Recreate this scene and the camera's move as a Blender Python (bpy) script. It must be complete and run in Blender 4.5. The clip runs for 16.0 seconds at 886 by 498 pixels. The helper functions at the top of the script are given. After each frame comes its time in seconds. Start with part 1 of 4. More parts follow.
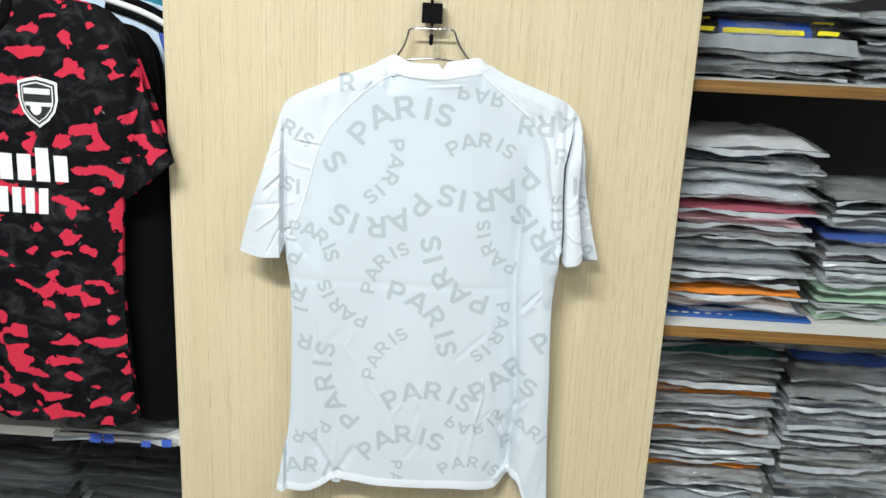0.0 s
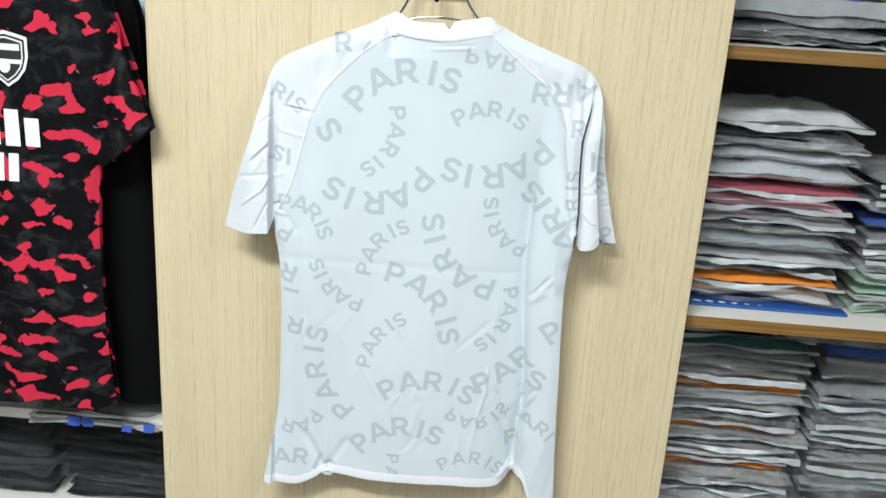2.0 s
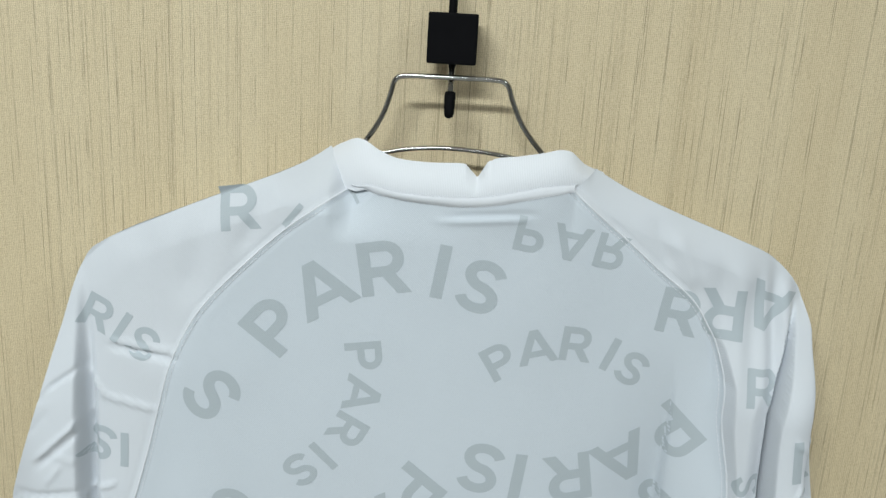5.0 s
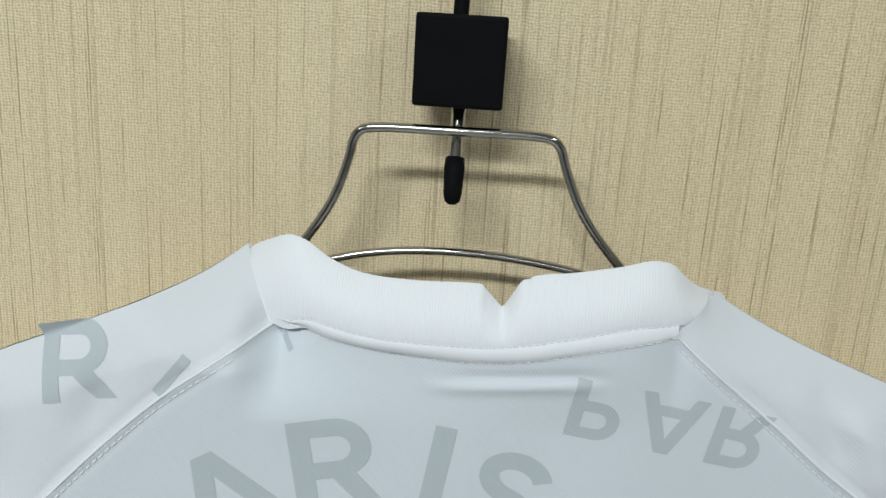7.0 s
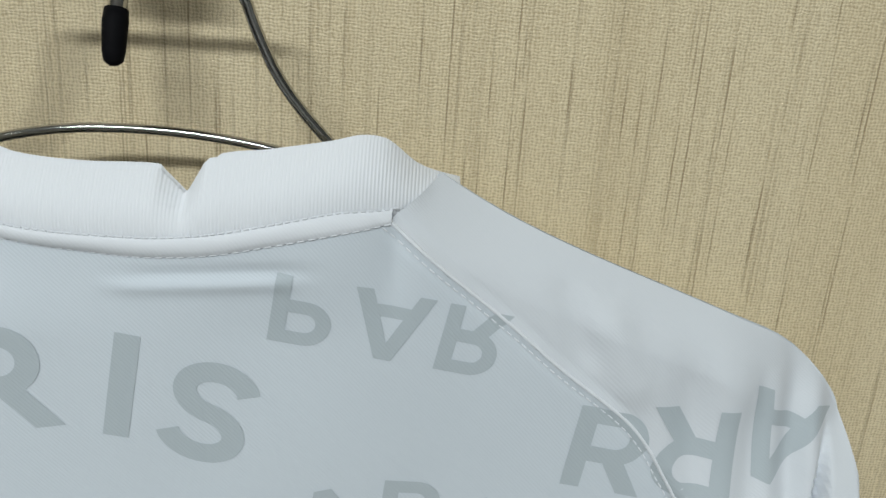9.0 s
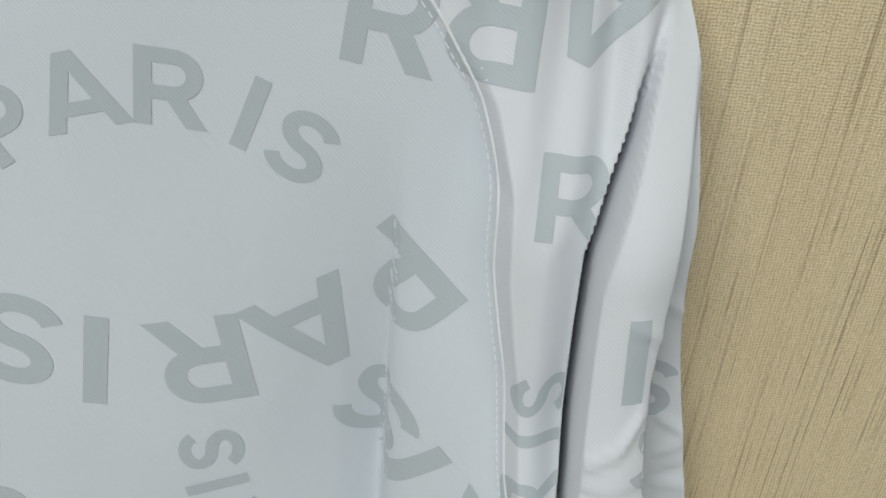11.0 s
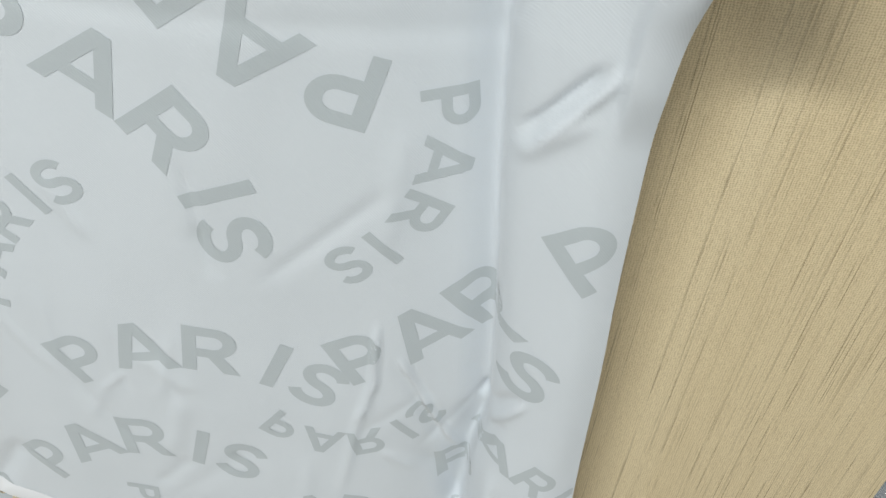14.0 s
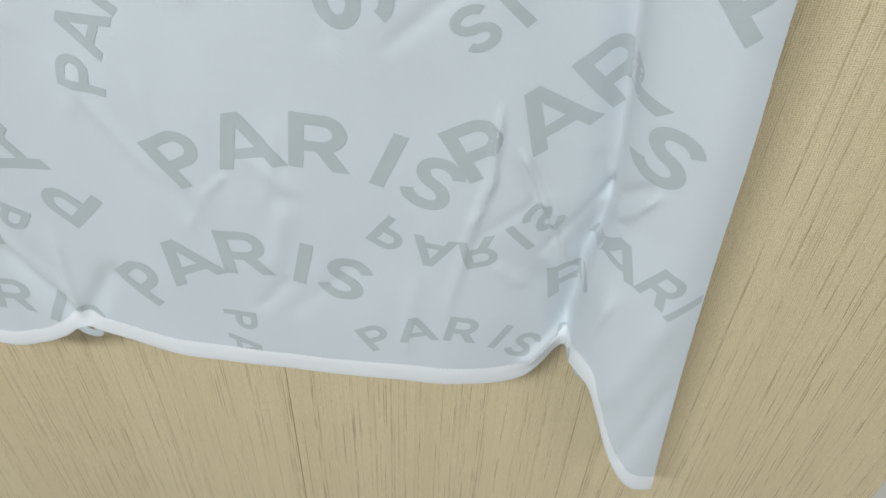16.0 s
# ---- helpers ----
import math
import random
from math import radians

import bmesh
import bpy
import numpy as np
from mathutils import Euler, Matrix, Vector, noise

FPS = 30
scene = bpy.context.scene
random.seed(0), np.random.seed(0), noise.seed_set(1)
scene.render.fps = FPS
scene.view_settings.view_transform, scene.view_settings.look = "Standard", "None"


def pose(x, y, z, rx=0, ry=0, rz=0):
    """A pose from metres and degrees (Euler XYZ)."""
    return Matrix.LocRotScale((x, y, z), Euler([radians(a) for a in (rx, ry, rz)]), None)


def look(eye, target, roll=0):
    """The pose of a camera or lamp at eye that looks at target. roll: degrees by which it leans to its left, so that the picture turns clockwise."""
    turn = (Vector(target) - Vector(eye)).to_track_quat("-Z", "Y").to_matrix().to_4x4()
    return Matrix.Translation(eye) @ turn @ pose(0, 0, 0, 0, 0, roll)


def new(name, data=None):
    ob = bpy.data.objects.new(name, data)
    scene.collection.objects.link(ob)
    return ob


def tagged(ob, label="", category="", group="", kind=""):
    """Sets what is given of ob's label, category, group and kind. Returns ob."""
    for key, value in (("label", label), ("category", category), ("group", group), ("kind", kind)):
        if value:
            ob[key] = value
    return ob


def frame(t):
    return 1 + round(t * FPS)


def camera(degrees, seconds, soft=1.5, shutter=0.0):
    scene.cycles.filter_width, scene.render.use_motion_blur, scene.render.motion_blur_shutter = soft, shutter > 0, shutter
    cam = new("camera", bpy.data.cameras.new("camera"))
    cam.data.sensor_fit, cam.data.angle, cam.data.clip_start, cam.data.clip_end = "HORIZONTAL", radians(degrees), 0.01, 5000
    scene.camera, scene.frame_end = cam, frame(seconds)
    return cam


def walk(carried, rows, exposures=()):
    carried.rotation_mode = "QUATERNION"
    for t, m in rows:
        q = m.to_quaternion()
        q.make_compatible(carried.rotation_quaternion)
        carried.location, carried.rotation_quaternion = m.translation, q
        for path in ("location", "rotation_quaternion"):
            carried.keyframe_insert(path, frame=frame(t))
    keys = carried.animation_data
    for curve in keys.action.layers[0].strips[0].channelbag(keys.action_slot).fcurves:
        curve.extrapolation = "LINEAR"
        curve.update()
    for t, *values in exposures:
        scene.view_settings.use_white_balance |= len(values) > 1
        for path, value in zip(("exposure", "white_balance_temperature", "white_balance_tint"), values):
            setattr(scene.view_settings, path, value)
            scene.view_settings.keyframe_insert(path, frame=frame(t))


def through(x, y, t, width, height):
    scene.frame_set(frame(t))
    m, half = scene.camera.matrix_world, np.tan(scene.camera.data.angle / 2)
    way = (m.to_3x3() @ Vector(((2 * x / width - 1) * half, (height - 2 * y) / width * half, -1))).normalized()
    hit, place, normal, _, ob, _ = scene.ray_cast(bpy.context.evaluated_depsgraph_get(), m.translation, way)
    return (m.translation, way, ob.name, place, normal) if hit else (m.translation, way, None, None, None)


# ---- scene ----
cam = camera(55.2, 16.0)
PATH = [
    (0, (0.211, 0.06, 1.645), (0.129, 1.988, 1.12), 2.7),
    (0.5, (0.213, 0.056, 1.641), (0.126, 1.985, 1.117), 2.6),
    (1, (0.226, 0.062, 1.645), (0.123, 1.985, 1.102), 2.8),
    (1.5, (0.251, 0.085, 1.64), (0.105, 1.996, 1.071), 3.3),
    (2, (0.223, 0.176, 1.625), (0.11, 2.084, 1.035), 3.6),
    (2.5, (0.176, 0.276, 1.641), (0.15, 2.177, 1.02), 3.2),
    (3, (0.168, 0.366, 1.65), (0.16, 2.26, 1.009), 3.1),
    (3.5, (0.197, 0.506, 1.65), (0.099, 2.408, 1.039), 3.5),
    (4, (0.212, 0.602, 1.658), (0.038, 2.509, 1.081), 3.9),
    (4.5, (0.179, 0.719, 1.661), (0.053, 2.632, 1.091), 3.9),
    (5, (0.133, 0.859, 1.662), (0.097, 2.79, 1.141), 3.4),
    (5.2, (0.107, 0.918, 1.67), (0.131, 2.845, 1.135), 3.4),
    (7.3, (0.133, 1.099, 1.663), (0.05, 3.027, 1.138), 3.5),
    (7.5, (0.134, 1.1, 1.66), (0.046, 3.032, 1.151), 3.4),
    (8, (0.138, 1.108, 1.66), (0.058, 3.037, 1.139), 3.4),
    (8.5, (0.162, 1.118, 1.657), (0.171, 3.037, 1.092), 3.6),
    (9, (0.209, 1.136, 1.639), (0.277, 3.028, 0.993), 4.2),
    (9.5, (0.247, 1.144, 1.609), (0.322, 3.027, 0.941), 4.7),
    (9.7, (0.26, 1.152, 1.599), (0.329, 3.011, 0.865), 5.2),
    (11.8, (0.303, 1.133, 1.51), (0.224, 2.854, 0.493), 4.3),
    (12, (0.299, 1.13, 1.498), (0.233, 2.833, 0.451), 4.8),
    (12.5, (0.292, 1.118, 1.463), (0.218, 2.771, 0.339), 5.3),
    (13, (0.29, 1.106, 1.439), (0.201, 2.709, 0.246), 5.6),
    (13.5, (0.287, 1.099, 1.398), (0.18, 2.656, 0.146), 5.6),
    (14, (0.282, 1.093, 1.37), (0.17, 2.596, 0.055), 5.5),
    (14.5, (0.277, 1.087, 1.341), (0.149, 2.534, -0.034), 4.5),
    (15, (0.27, 1.08, 1.307), (0.127, 2.471, -0.122), 3.4),
    (15.5, (0.265, 1.072, 1.293), (0.117, 2.448, -0.151), 3.1),
    (16, (0.247, 1.064, 1.295), (0.081, 2.448, -0.139), 2.9),
]
walk(cam, [(t, look(eye, target, roll)) for t, eye, target, roll in PATH],
     [(0, 0.40, 6450, 9), (2.0, 0.40, 6450, 9), (3.5, 0.18, 6450, 9), (4.5, -0.08, 6400, 8), (5.0, -0.22, 6400, 8), (7.5, -0.30, 6450, 9), (9.0, -0.38, 6450, 9), (9.7, -0.36, 6450, 9),
      (12.0, -0.25, 6950, 12), (13.3, 0.04, 6950, 12), (14.5, 0.04, 6700, 11), (16, 0.00, 6550, 10)])
# ---- light ----
world = bpy.data.worlds.new("world")
scene.world = world
world.use_nodes = True
world.node_tree.nodes["Background"].inputs[0].default_value = (0.75, 0.85, 1.0, 1)
world.node_tree.nodes["Background"].inputs[1].default_value = 0.04


def ceiling_lamp(x, y, sx, sy, watts):
    lamp = bpy.data.lights.new("ceiling_light", "AREA")
    lamp.shape, lamp.size, lamp.size_y, lamp.energy, lamp.color = "RECTANGLE", sx, sy, watts, (0.93, 0.975, 0.965)
    ob = new("ceiling_light", lamp)
    ob.matrix_world = pose(x, y, 2.66)
    return tagged(ob, "long white ceiling light in a plain ceiling", "ceiling light", "ceiling lights", "structure")


ceiling_lamp(-0.38, -0.12, 0.9, 0.2, 57)
ceiling_lamp(0.7, -1.7, 1.2, 0.22, 14)
ceiling_lamp(-1.7, -0.4, 0.22, 1.2, 9)
ceiling_lamp(1.45, -0.3, 0.22, 1.2, 19)


# ---- materials ----
def material(name, base, rough=0.5, metal=0.0):
    m = bpy.data.materials.new(name)
    m.use_nodes = True
    nodes, links = m.node_tree.nodes, m.node_tree.links
    bsdf = nodes["Principled BSDF"]
    bsdf.inputs["Base Color"].default_value = (*base, 1)
    bsdf.inputs["Roughness"].default_value = rough
    bsdf.inputs["Metallic"].default_value = metal
    return m, nodes, links, bsdf


def coords(nodes, links, scale=(1, 1, 1), kind="Object"):
    tc, mp = nodes.new("ShaderNodeTexCoord"), nodes.new("ShaderNodeMapping")
    mp.inputs["Scale"].default_value = scale
    links.new(tc.outputs[kind], mp.inputs[0])
    return mp.outputs[0]


def noise_tex(nodes, links, vec, scale, detail=3, rough=0.55, distort=0.0):
    n = nodes.new("ShaderNodeTexNoise")
    n.inputs["Scale"].default_value, n.inputs["Detail"].default_value = scale, detail
    n.inputs["Roughness"].default_value, n.inputs["Distortion"].default_value = rough, distort
    links.new(vec, n.inputs["Vector"])
    return n.outputs[0]


def ramp(nodes, links, fac, stops):
    r = nodes.new("ShaderNodeValToRGB")
    r.color_ramp.elements[0].position, r.color_ramp.elements[0].color = stops[0][0], (*stops[0][1], 1)
    r.color_ramp.elements[1].position, r.color_ramp.elements[1].color = stops[-1][0], (*stops[-1][1], 1)
    for p, c in stops[1:-1]:
        r.color_ramp.elements.new(p).color = (*c, 1)
    links.new(fac, r.inputs[0])
    return r.outputs[0]


def mix(nodes, links, fac, a, b, how="MIX"):
    n = nodes.new("ShaderNodeMix")
    n.data_type, n.blend_type = "RGBA", how
    for value, socket in ((fac, n.inputs[0]), (a, n.inputs[6]), (b, n.inputs[7])):
        if isinstance(value, (int, float)):
            socket.default_value = value
        elif isinstance(value, tuple):
            socket.default_value = (*value, 1)
        else:
            links.new(value, socket)
    return n.outputs[2]


def bump(nodes, links, bsdf, height, strength, distance):
    b = nodes.new("ShaderNodeBump")
    b.inputs["Strength"].default_value, b.inputs["Distance"].default_value = strength, distance
    links.new(height, b.inputs["Height"])
    links.new(b.outputs[0], bsdf.inputs["Normal"])


def g(v):
    return (v, v, v)


def maths(nodes, links, how, a, b=0.0, c=0.0):
    n = nodes.new("ShaderNodeMath")
    n.operation = how
    for value, socket in zip((a, b, c), n.inputs):
        if isinstance(value, (int, float)):
            socket.default_value = value
        else:
            links.new(value, socket)
    return n.outputs[0]


def threads(n, l, axis, scale, seed):
    """Uneven woven threads running across one axis, as a height from 0 to 1."""
    w = n.new("ShaderNodeTexWave")
    w.bands_direction = axis
    w.inputs["Scale"].default_value, w.inputs["Distortion"].default_value = scale, 5.0
    w.inputs["Detail"].default_value, w.inputs["Detail Scale"].default_value = 2.0, 1.3
    w.inputs["Phase Offset"].default_value = seed
    l.new(coords(n, l), w.inputs["Vector"])
    return w.outputs[1]


def dashes(n, l, per_metre, share, long, seed):
    """Thin upright lines: one column in so many, broken along their length."""
    xyz = n.new("ShaderNodeSeparateXYZ")
    l.new(coords(n, l), xyz.inputs[0])
    wander = maths(n, l, "MULTIPLY", noise_tex(n, l, coords(n, l, (3, 3, 9)), 1.0, 1), 0.0008)
    column = maths(n, l, "FLOOR", maths(n, l, "MULTIPLY_ADD", maths(n, l, "ADD", xyz.outputs[0], wander), per_metre, seed))
    chance = n.new("ShaderNodeTexWhiteNoise")
    chance.noise_dimensions = "1D"
    l.new(column, chance.inputs["W"])
    both = n.new("ShaderNodeCombineXYZ")
    l.new(maths(n, l, "MULTIPLY", column, 0.73), both.inputs[0])
    l.new(maths(n, l, "MULTIPLY", xyz.outputs[2], long), both.inputs[2])
    broken = ramp(n, l, noise_tex(n, l, both.outputs[0], 1.0, 3, 0.6), [(0.44, g(0)), (0.62, g(1))])
    return mix(n, l, 1.0, ramp(n, l, chance.outputs["Value"], [(1 - share, g(0)), (min(0.999, 1 - share * 0.5), g(1))]), broken, "MULTIPLY")


def laminate(name, light, streak, dark):
    """Pale wood laminate: upright streaks, thin dark dashes and a woven linen relief."""
    m, n, l, b = material(name, light, 0.45)
    broad = noise_tex(n, l, coords(n, l, (28, 28, 0.7)), 1.0, 3)
    fine = noise_tex(n, l, coords(n, l, (420, 420, 6)), 1.0, 3, 0.6)
    base = mix(n, l, ramp(n, l, broad, [(0.3, g(0)), (0.7, g(1))]), light, streak)
    base = mix(n, l, ramp(n, l, fine, [(0.48, g(0)), (0.8, g(0.25))]), base, dark)
    for per_metre, share, long, much, seed in ((1700, 0.16, 24.0, 0.85, 0.0), (1100, 0.10, 14.0, 0.50, 310.0), (420, 0.10, 5.0, 0.16, 77.0)):
        line = mix(n, l, 1.0, dashes(n, l, per_metre, share, long, seed), g(much), "MULTIPLY")
        base = mix(n, l, line, base, tuple(c * 0.62 for c in dark))
    weave = mix(n, l, 0.5, threads(n, l, "Z", 290, 0.0), threads(n, l, "X", 250, 2.0))
    slub = mix(n, l, 0.5, noise_tex(n, l, coords(n, l, (420, 420, 1300)), 1.0, 3, 0.7), noise_tex(n, l, coords(n, l, (1300, 1300, 500)), 1.0, 3, 0.7))
    weave = mix(n, l, 0.70, weave, slub)
    # Shade between the threads and light on their crests, mixed into the colour.
    base = mix(n, l, ramp(n, l, weave, [(0.38, g(0.60)), (0.51, g(0))]), base, dark)
    base = mix(n, l, ramp(n, l, weave, [(0.52, g(0)), (0.66, g(0.35))]), base, tuple(min(0.9, c * 1.25) for c in light))
    l.new(base, b.inputs["Base Color"])
    bump(n, l, b, weave, 0.8, 0.0007)
    return m


WOOD = laminate("pale_laminate", (0.72, 0.62, 0.425), (0.66, 0.555, 0.365), (0.42, 0.32, 0.18))


def plain(name, base, rough=0.5, metal=0.0, vary=0.12, scale=30, bumpy=0.0):
    m, n, l, b = material(name, base, rough, metal)
    f = noise_tex(n, l, coords(n, l), scale, 4)
    l.new(mix(n, l, f, tuple(c * (1 - vary) for c in base), tuple(min(1, c * (1 + vary)) for c in base)), b.inputs["Base Color"])
    if bumpy:
        bump(n, l, b, noise_tex(n, l, coords(n, l), scale * 12, 3), 0.3, bumpy)
    return m


def fabric(name, base, rough=0.7, ribs=0.0, through=0.0):
    """Fine knitted polyester: a tight diagonal weave, with optional upright ribs."""
    m, n, l, b = material(name, base, rough)
    b.inputs["Sheen Weight"].default_value = 0.25 if base[1] > 0.3 else 0.0
    b.inputs["Specular IOR Level"].default_value = 0.3 if base[1] > 0.1 else 0.06
    f = noise_tex(n, l, coords(n, l), 14, 4)
    l.new(mix(n, l, f, tuple(c * 0.96 for c in base), base), b.inputs["Base Color"])
    w = n.new("ShaderNodeTexWave")
    w.inputs["Scale"].default_value = 300 if ribs else 420
    w.bands_direction = "X" if ribs else "DIAGONAL"
    l.new(coords(n, l), w.inputs["Vector"])
    bump(n, l, b, w.outputs[1], 0.22 if ribs else 0.13, 0.0005 if ribs else 0.0003)
    if through:
        b.inputs["Subsurface Weight"].default_value = through
        b.inputs["Subsurface Radius"].default_value = (0.004, 0.004, 0.004)
    return m


# The body's white is a step darker than that of the sleeves and collar.
WHITE = fabric("body_white_polyester", (0.60, 0.655, 0.715))
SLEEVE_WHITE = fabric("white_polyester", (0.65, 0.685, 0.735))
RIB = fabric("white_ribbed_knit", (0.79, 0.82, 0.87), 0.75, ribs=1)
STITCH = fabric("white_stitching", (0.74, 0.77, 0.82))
GREY_PRINT = fabric("grey_print", (0.445, 0.50, 0.54), 0.65)
CHROME = plain("chrome_wire", (0.46, 0.46, 0.45), 0.10, 1.0, 0.2, 200)
BLACK_PLASTIC = plain("black_plastic", (0.005, 0.005, 0.006), 0.6, 0, 0.3, 90)
BLACK_PLASTIC.node_tree.nodes["Principled BSDF"].inputs["Specular IOR Level"].default_value = 0.04
WALL_PAINT = plain("wall_paint", (0.62, 0.62, 0.60), 0.8, 0, 0.05, 4)
CEILING_PAINT = plain("ceiling_paint", (0.8, 0.8, 0.79), 0.85, 0, 0.03, 4)
FLOOR_TILE = plain("floor_tile", (0.45, 0.43, 0.40), 0.35, 0, 0.1, 6)
SHELF_WHITE = plain("white_melamine", (0.74, 0.73, 0.69), 0.4, 0, 0.06, 12)
# Near-black base offsets ambient and bounced light so the bays stay dark.
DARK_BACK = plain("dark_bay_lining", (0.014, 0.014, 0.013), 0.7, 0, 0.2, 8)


def edge_band():
    m, n, l, b = material("wood_edge_band", (0.33, 0.17, 0.05), 0.4)
    f = noise_tex(n, l, coords(n, l, (6, 90, 260)), 1.0, 4)
    l.new(ramp(n, l, f, [(0.3, (0.13, 0.06, 0.014)), (0.7, (0.29, 0.155, 0.042))]), b.inputs["Base Color"])
    return m


EDGE = edge_band()
JOINT = plain("joint_line", (0.30, 0.22, 0.12), 0.7)


# ---- building helpers ----
def part(name, bm, mat, parent=None, label="", smooth=True):
    me = bpy.data.meshes.new(name)
    bm.normal_update()
    if smooth:
        for f in bm.faces:
            f.smooth = True
    bm.to_mesh(me)
    bm.free()
    me.materials.append(mat)
    ob = new(name, me)
    if parent:
        ob.parent = parent
    return tagged(ob, label)


def thing(name, label, category, group="", kind="", at=(0, 0, 0)):
    ob = new(name)
    ob.empty_display_size = 0.05
    ob.location = at
    return tagged(ob, label, category, group, kind)


def box(x0, x1, y0, y1, z0, z1, bevel=0.0):
    bm = bmesh.new()
    bmesh.ops.create_cube(bm, size=1)
    bmesh.ops.transform(bm, matrix=Matrix.Translation(((x0 + x1) / 2, (y0 + y1) / 2, (z0 + z1) / 2)) @ Matrix.Diagonal((x1 - x0, y1 - y0, z1 - z0, 1)), verts=bm.verts)
    if bevel:
        bmesh.ops.bevel(bm, geom=bm.edges[:], offset=bevel, segments=2, profile=0.6, affect="EDGES")
    return bm


def tube(points, radius, sides=10, smooth_steps=0):
    """A round bar along points, its corners eased by smooth_steps."""
    pts = [Vector(p) for p in points]
    for _ in range(smooth_steps):
        out = [pts[0]]
        for a, b in zip(pts, pts[1:]):
            out += [a.lerp(b, 0.25), a.lerp(b, 0.75)]
        pts = out + [pts[-1]]
    bm = bmesh.new()
    rings, side = [], Vector((0.31, 0.9, 0.3))
    for i, p in enumerate(pts):
        d = (pts[min(i + 1, len(pts) - 1)] - pts[max(i - 1, 0)]).normalized()
        side = (side - d * side.dot(d)).normalized()
        up = d.cross(side)
        r = radius[i] if isinstance(radius, list) else radius
        rings.append([bm.verts.new(p + (side * math.cos(a) + up * math.sin(a)) * r) for a in (2 * math.pi * k / sides for k in range(sides))])
    for a, b in zip(rings, rings[1:]):
        for k in range(sides):
            bm.faces.new((a[k], a[(k + 1) % sides], b[(k + 1) % sides], b[k]))
    bm.faces.new(rings[0][::-1])
    bm.faces.new(rings[-1])
    bmesh.ops.recalc_face_normals(bm, faces=bm.faces[:])
    return bm


def along(knots, s):
    """The place at s (0 to 1) along an eased line through knots, by chord length."""
    if s <= 0:
        return Vector(knots[0])
    if s >= 1:
        return Vector(knots[-1])
    lengths = [math.dist(a, b) for a, b in zip(knots, knots[1:])]
    want = s * sum(lengths)
    for i, d in enumerate(lengths):
        if want <= d or i == len(lengths) - 1:
            break
        want -= d
    k = want / d
    p = [Vector(knots[max(0, min(len(knots) - 1, j))]) for j in (i - 1, i, i + 1, i + 2)]
    return 0.5 * (2 * p[1] + (p[2] - p[0]) * k + (2 * p[0] - 5 * p[1] + 4 * p[2] - p[3]) * k * k + (3 * p[1] - p[0] - 3 * p[2] + p[3]) * k ** 3)


def at_height(knots, z):
    """x on a line of (x, z) knots, falling in z, at height z."""
    if z >= knots[0][1]:
        return knots[0][0]
    for (xa, za), (xb, zb) in zip(knots, knots[1:]):
        if za >= z >= zb and za > zb:
            return xa + (xb - xa) * (za - z) / (za - zb)
    return knots[-1][0]


def grid_mesh(place, nu, nv, flip=False):
    bm = bmesh.new()
    rows = [[bm.verts.new(place(i / nu, j / nv)) for i in range(nu + 1)] for j in range(nv + 1)]
    for a, b in zip(rows, rows[1:]):
        for i in range(nu):
            quad = (a[i], b[i], b[i + 1], a[i + 1])
            bm.faces.new(quad[::-1] if flip else quad)
    return bm


def join(*meshes):
    out = bmesh.new()
    for bm in meshes:
        me = bpy.data.meshes.new("join")
        bm.to_mesh(me)
        out.from_mesh(me)
        bpy.data.meshes.remove(me)
        bm.free()
    return out


# ---- the shop's shell ----
PANEL_L, PANEL_R, PANEL_Y, BACK_Y = -0.303, 0.529, 1.412, 1.90
tagged(part("floor", box(-3, 3, -2.6, 2.2, -0.1, 0.0), FLOOR_TILE), "grey tiled shop floor", "floor", kind="structure")
tagged(part("ceiling", box(-3, 3, -2.6, 2.2, 2.7, 2.8), CEILING_PAINT), "plain white ceiling", "ceiling", kind="structure")
tagged(part("wall_north", box(-3, 3, BACK_Y + 0.02, BACK_Y + 0.14, 0, 2.7), WALL_PAINT), "painted wall behind the shelving", "wall", kind="structure")
tagged(part("wall_south", box(-3, 3, -2.6, -2.5, 0, 2.7), WALL_PAINT), "painted shop wall", "wall", kind="structure")
tagged(part("wall_west", box(-3, -2.9, -2.5, BACK_Y, 0, 2.7), WALL_PAINT), "painted shop wall", "wall", kind="structure")
tagged(part("wall_east", box(2.9, 3, -2.5, BACK_Y, 0, 2.7), WALL_PAINT), "painted shop wall", "wall", kind="structure")

column = thing("wall_panel", "pale wood-grain laminate panel between two shelving bays", "wall panel", kind="structure")
part("front_board", box(PANEL_L, PANEL_R, PANEL_Y, PANEL_Y + 0.018, 0.02, 2.45, 0.0012), WOOD, column, smooth=False)
part("side_board", box(PANEL_L + 0.001, PANEL_L + 0.019, PANEL_Y + 0.0185, BACK_Y, 0.02, 2.45), SHELF_WHITE, column, smooth=False)
part("side_board", box(PANEL_R - 0.019, PANEL_R - 0.001, PANEL_Y + 0.0185, BACK_Y, 0.02, 2.45), SHELF_WHITE, column, smooth=False)
part("edge_strip", box(PANEL_R - 0.0005, PANEL_R + 0.0008, PANEL_Y + 0.002, PANEL_Y + 0.017, 0.02, 2.45), EDGE, column, smooth=False)
part("board_joint", box(0.0938, 0.0943, PANEL_Y - 0.0003, PANEL_Y + 0.001, 0.30, 0.90), JOINT, column, smooth=False)

SHELF_Y = 1.44


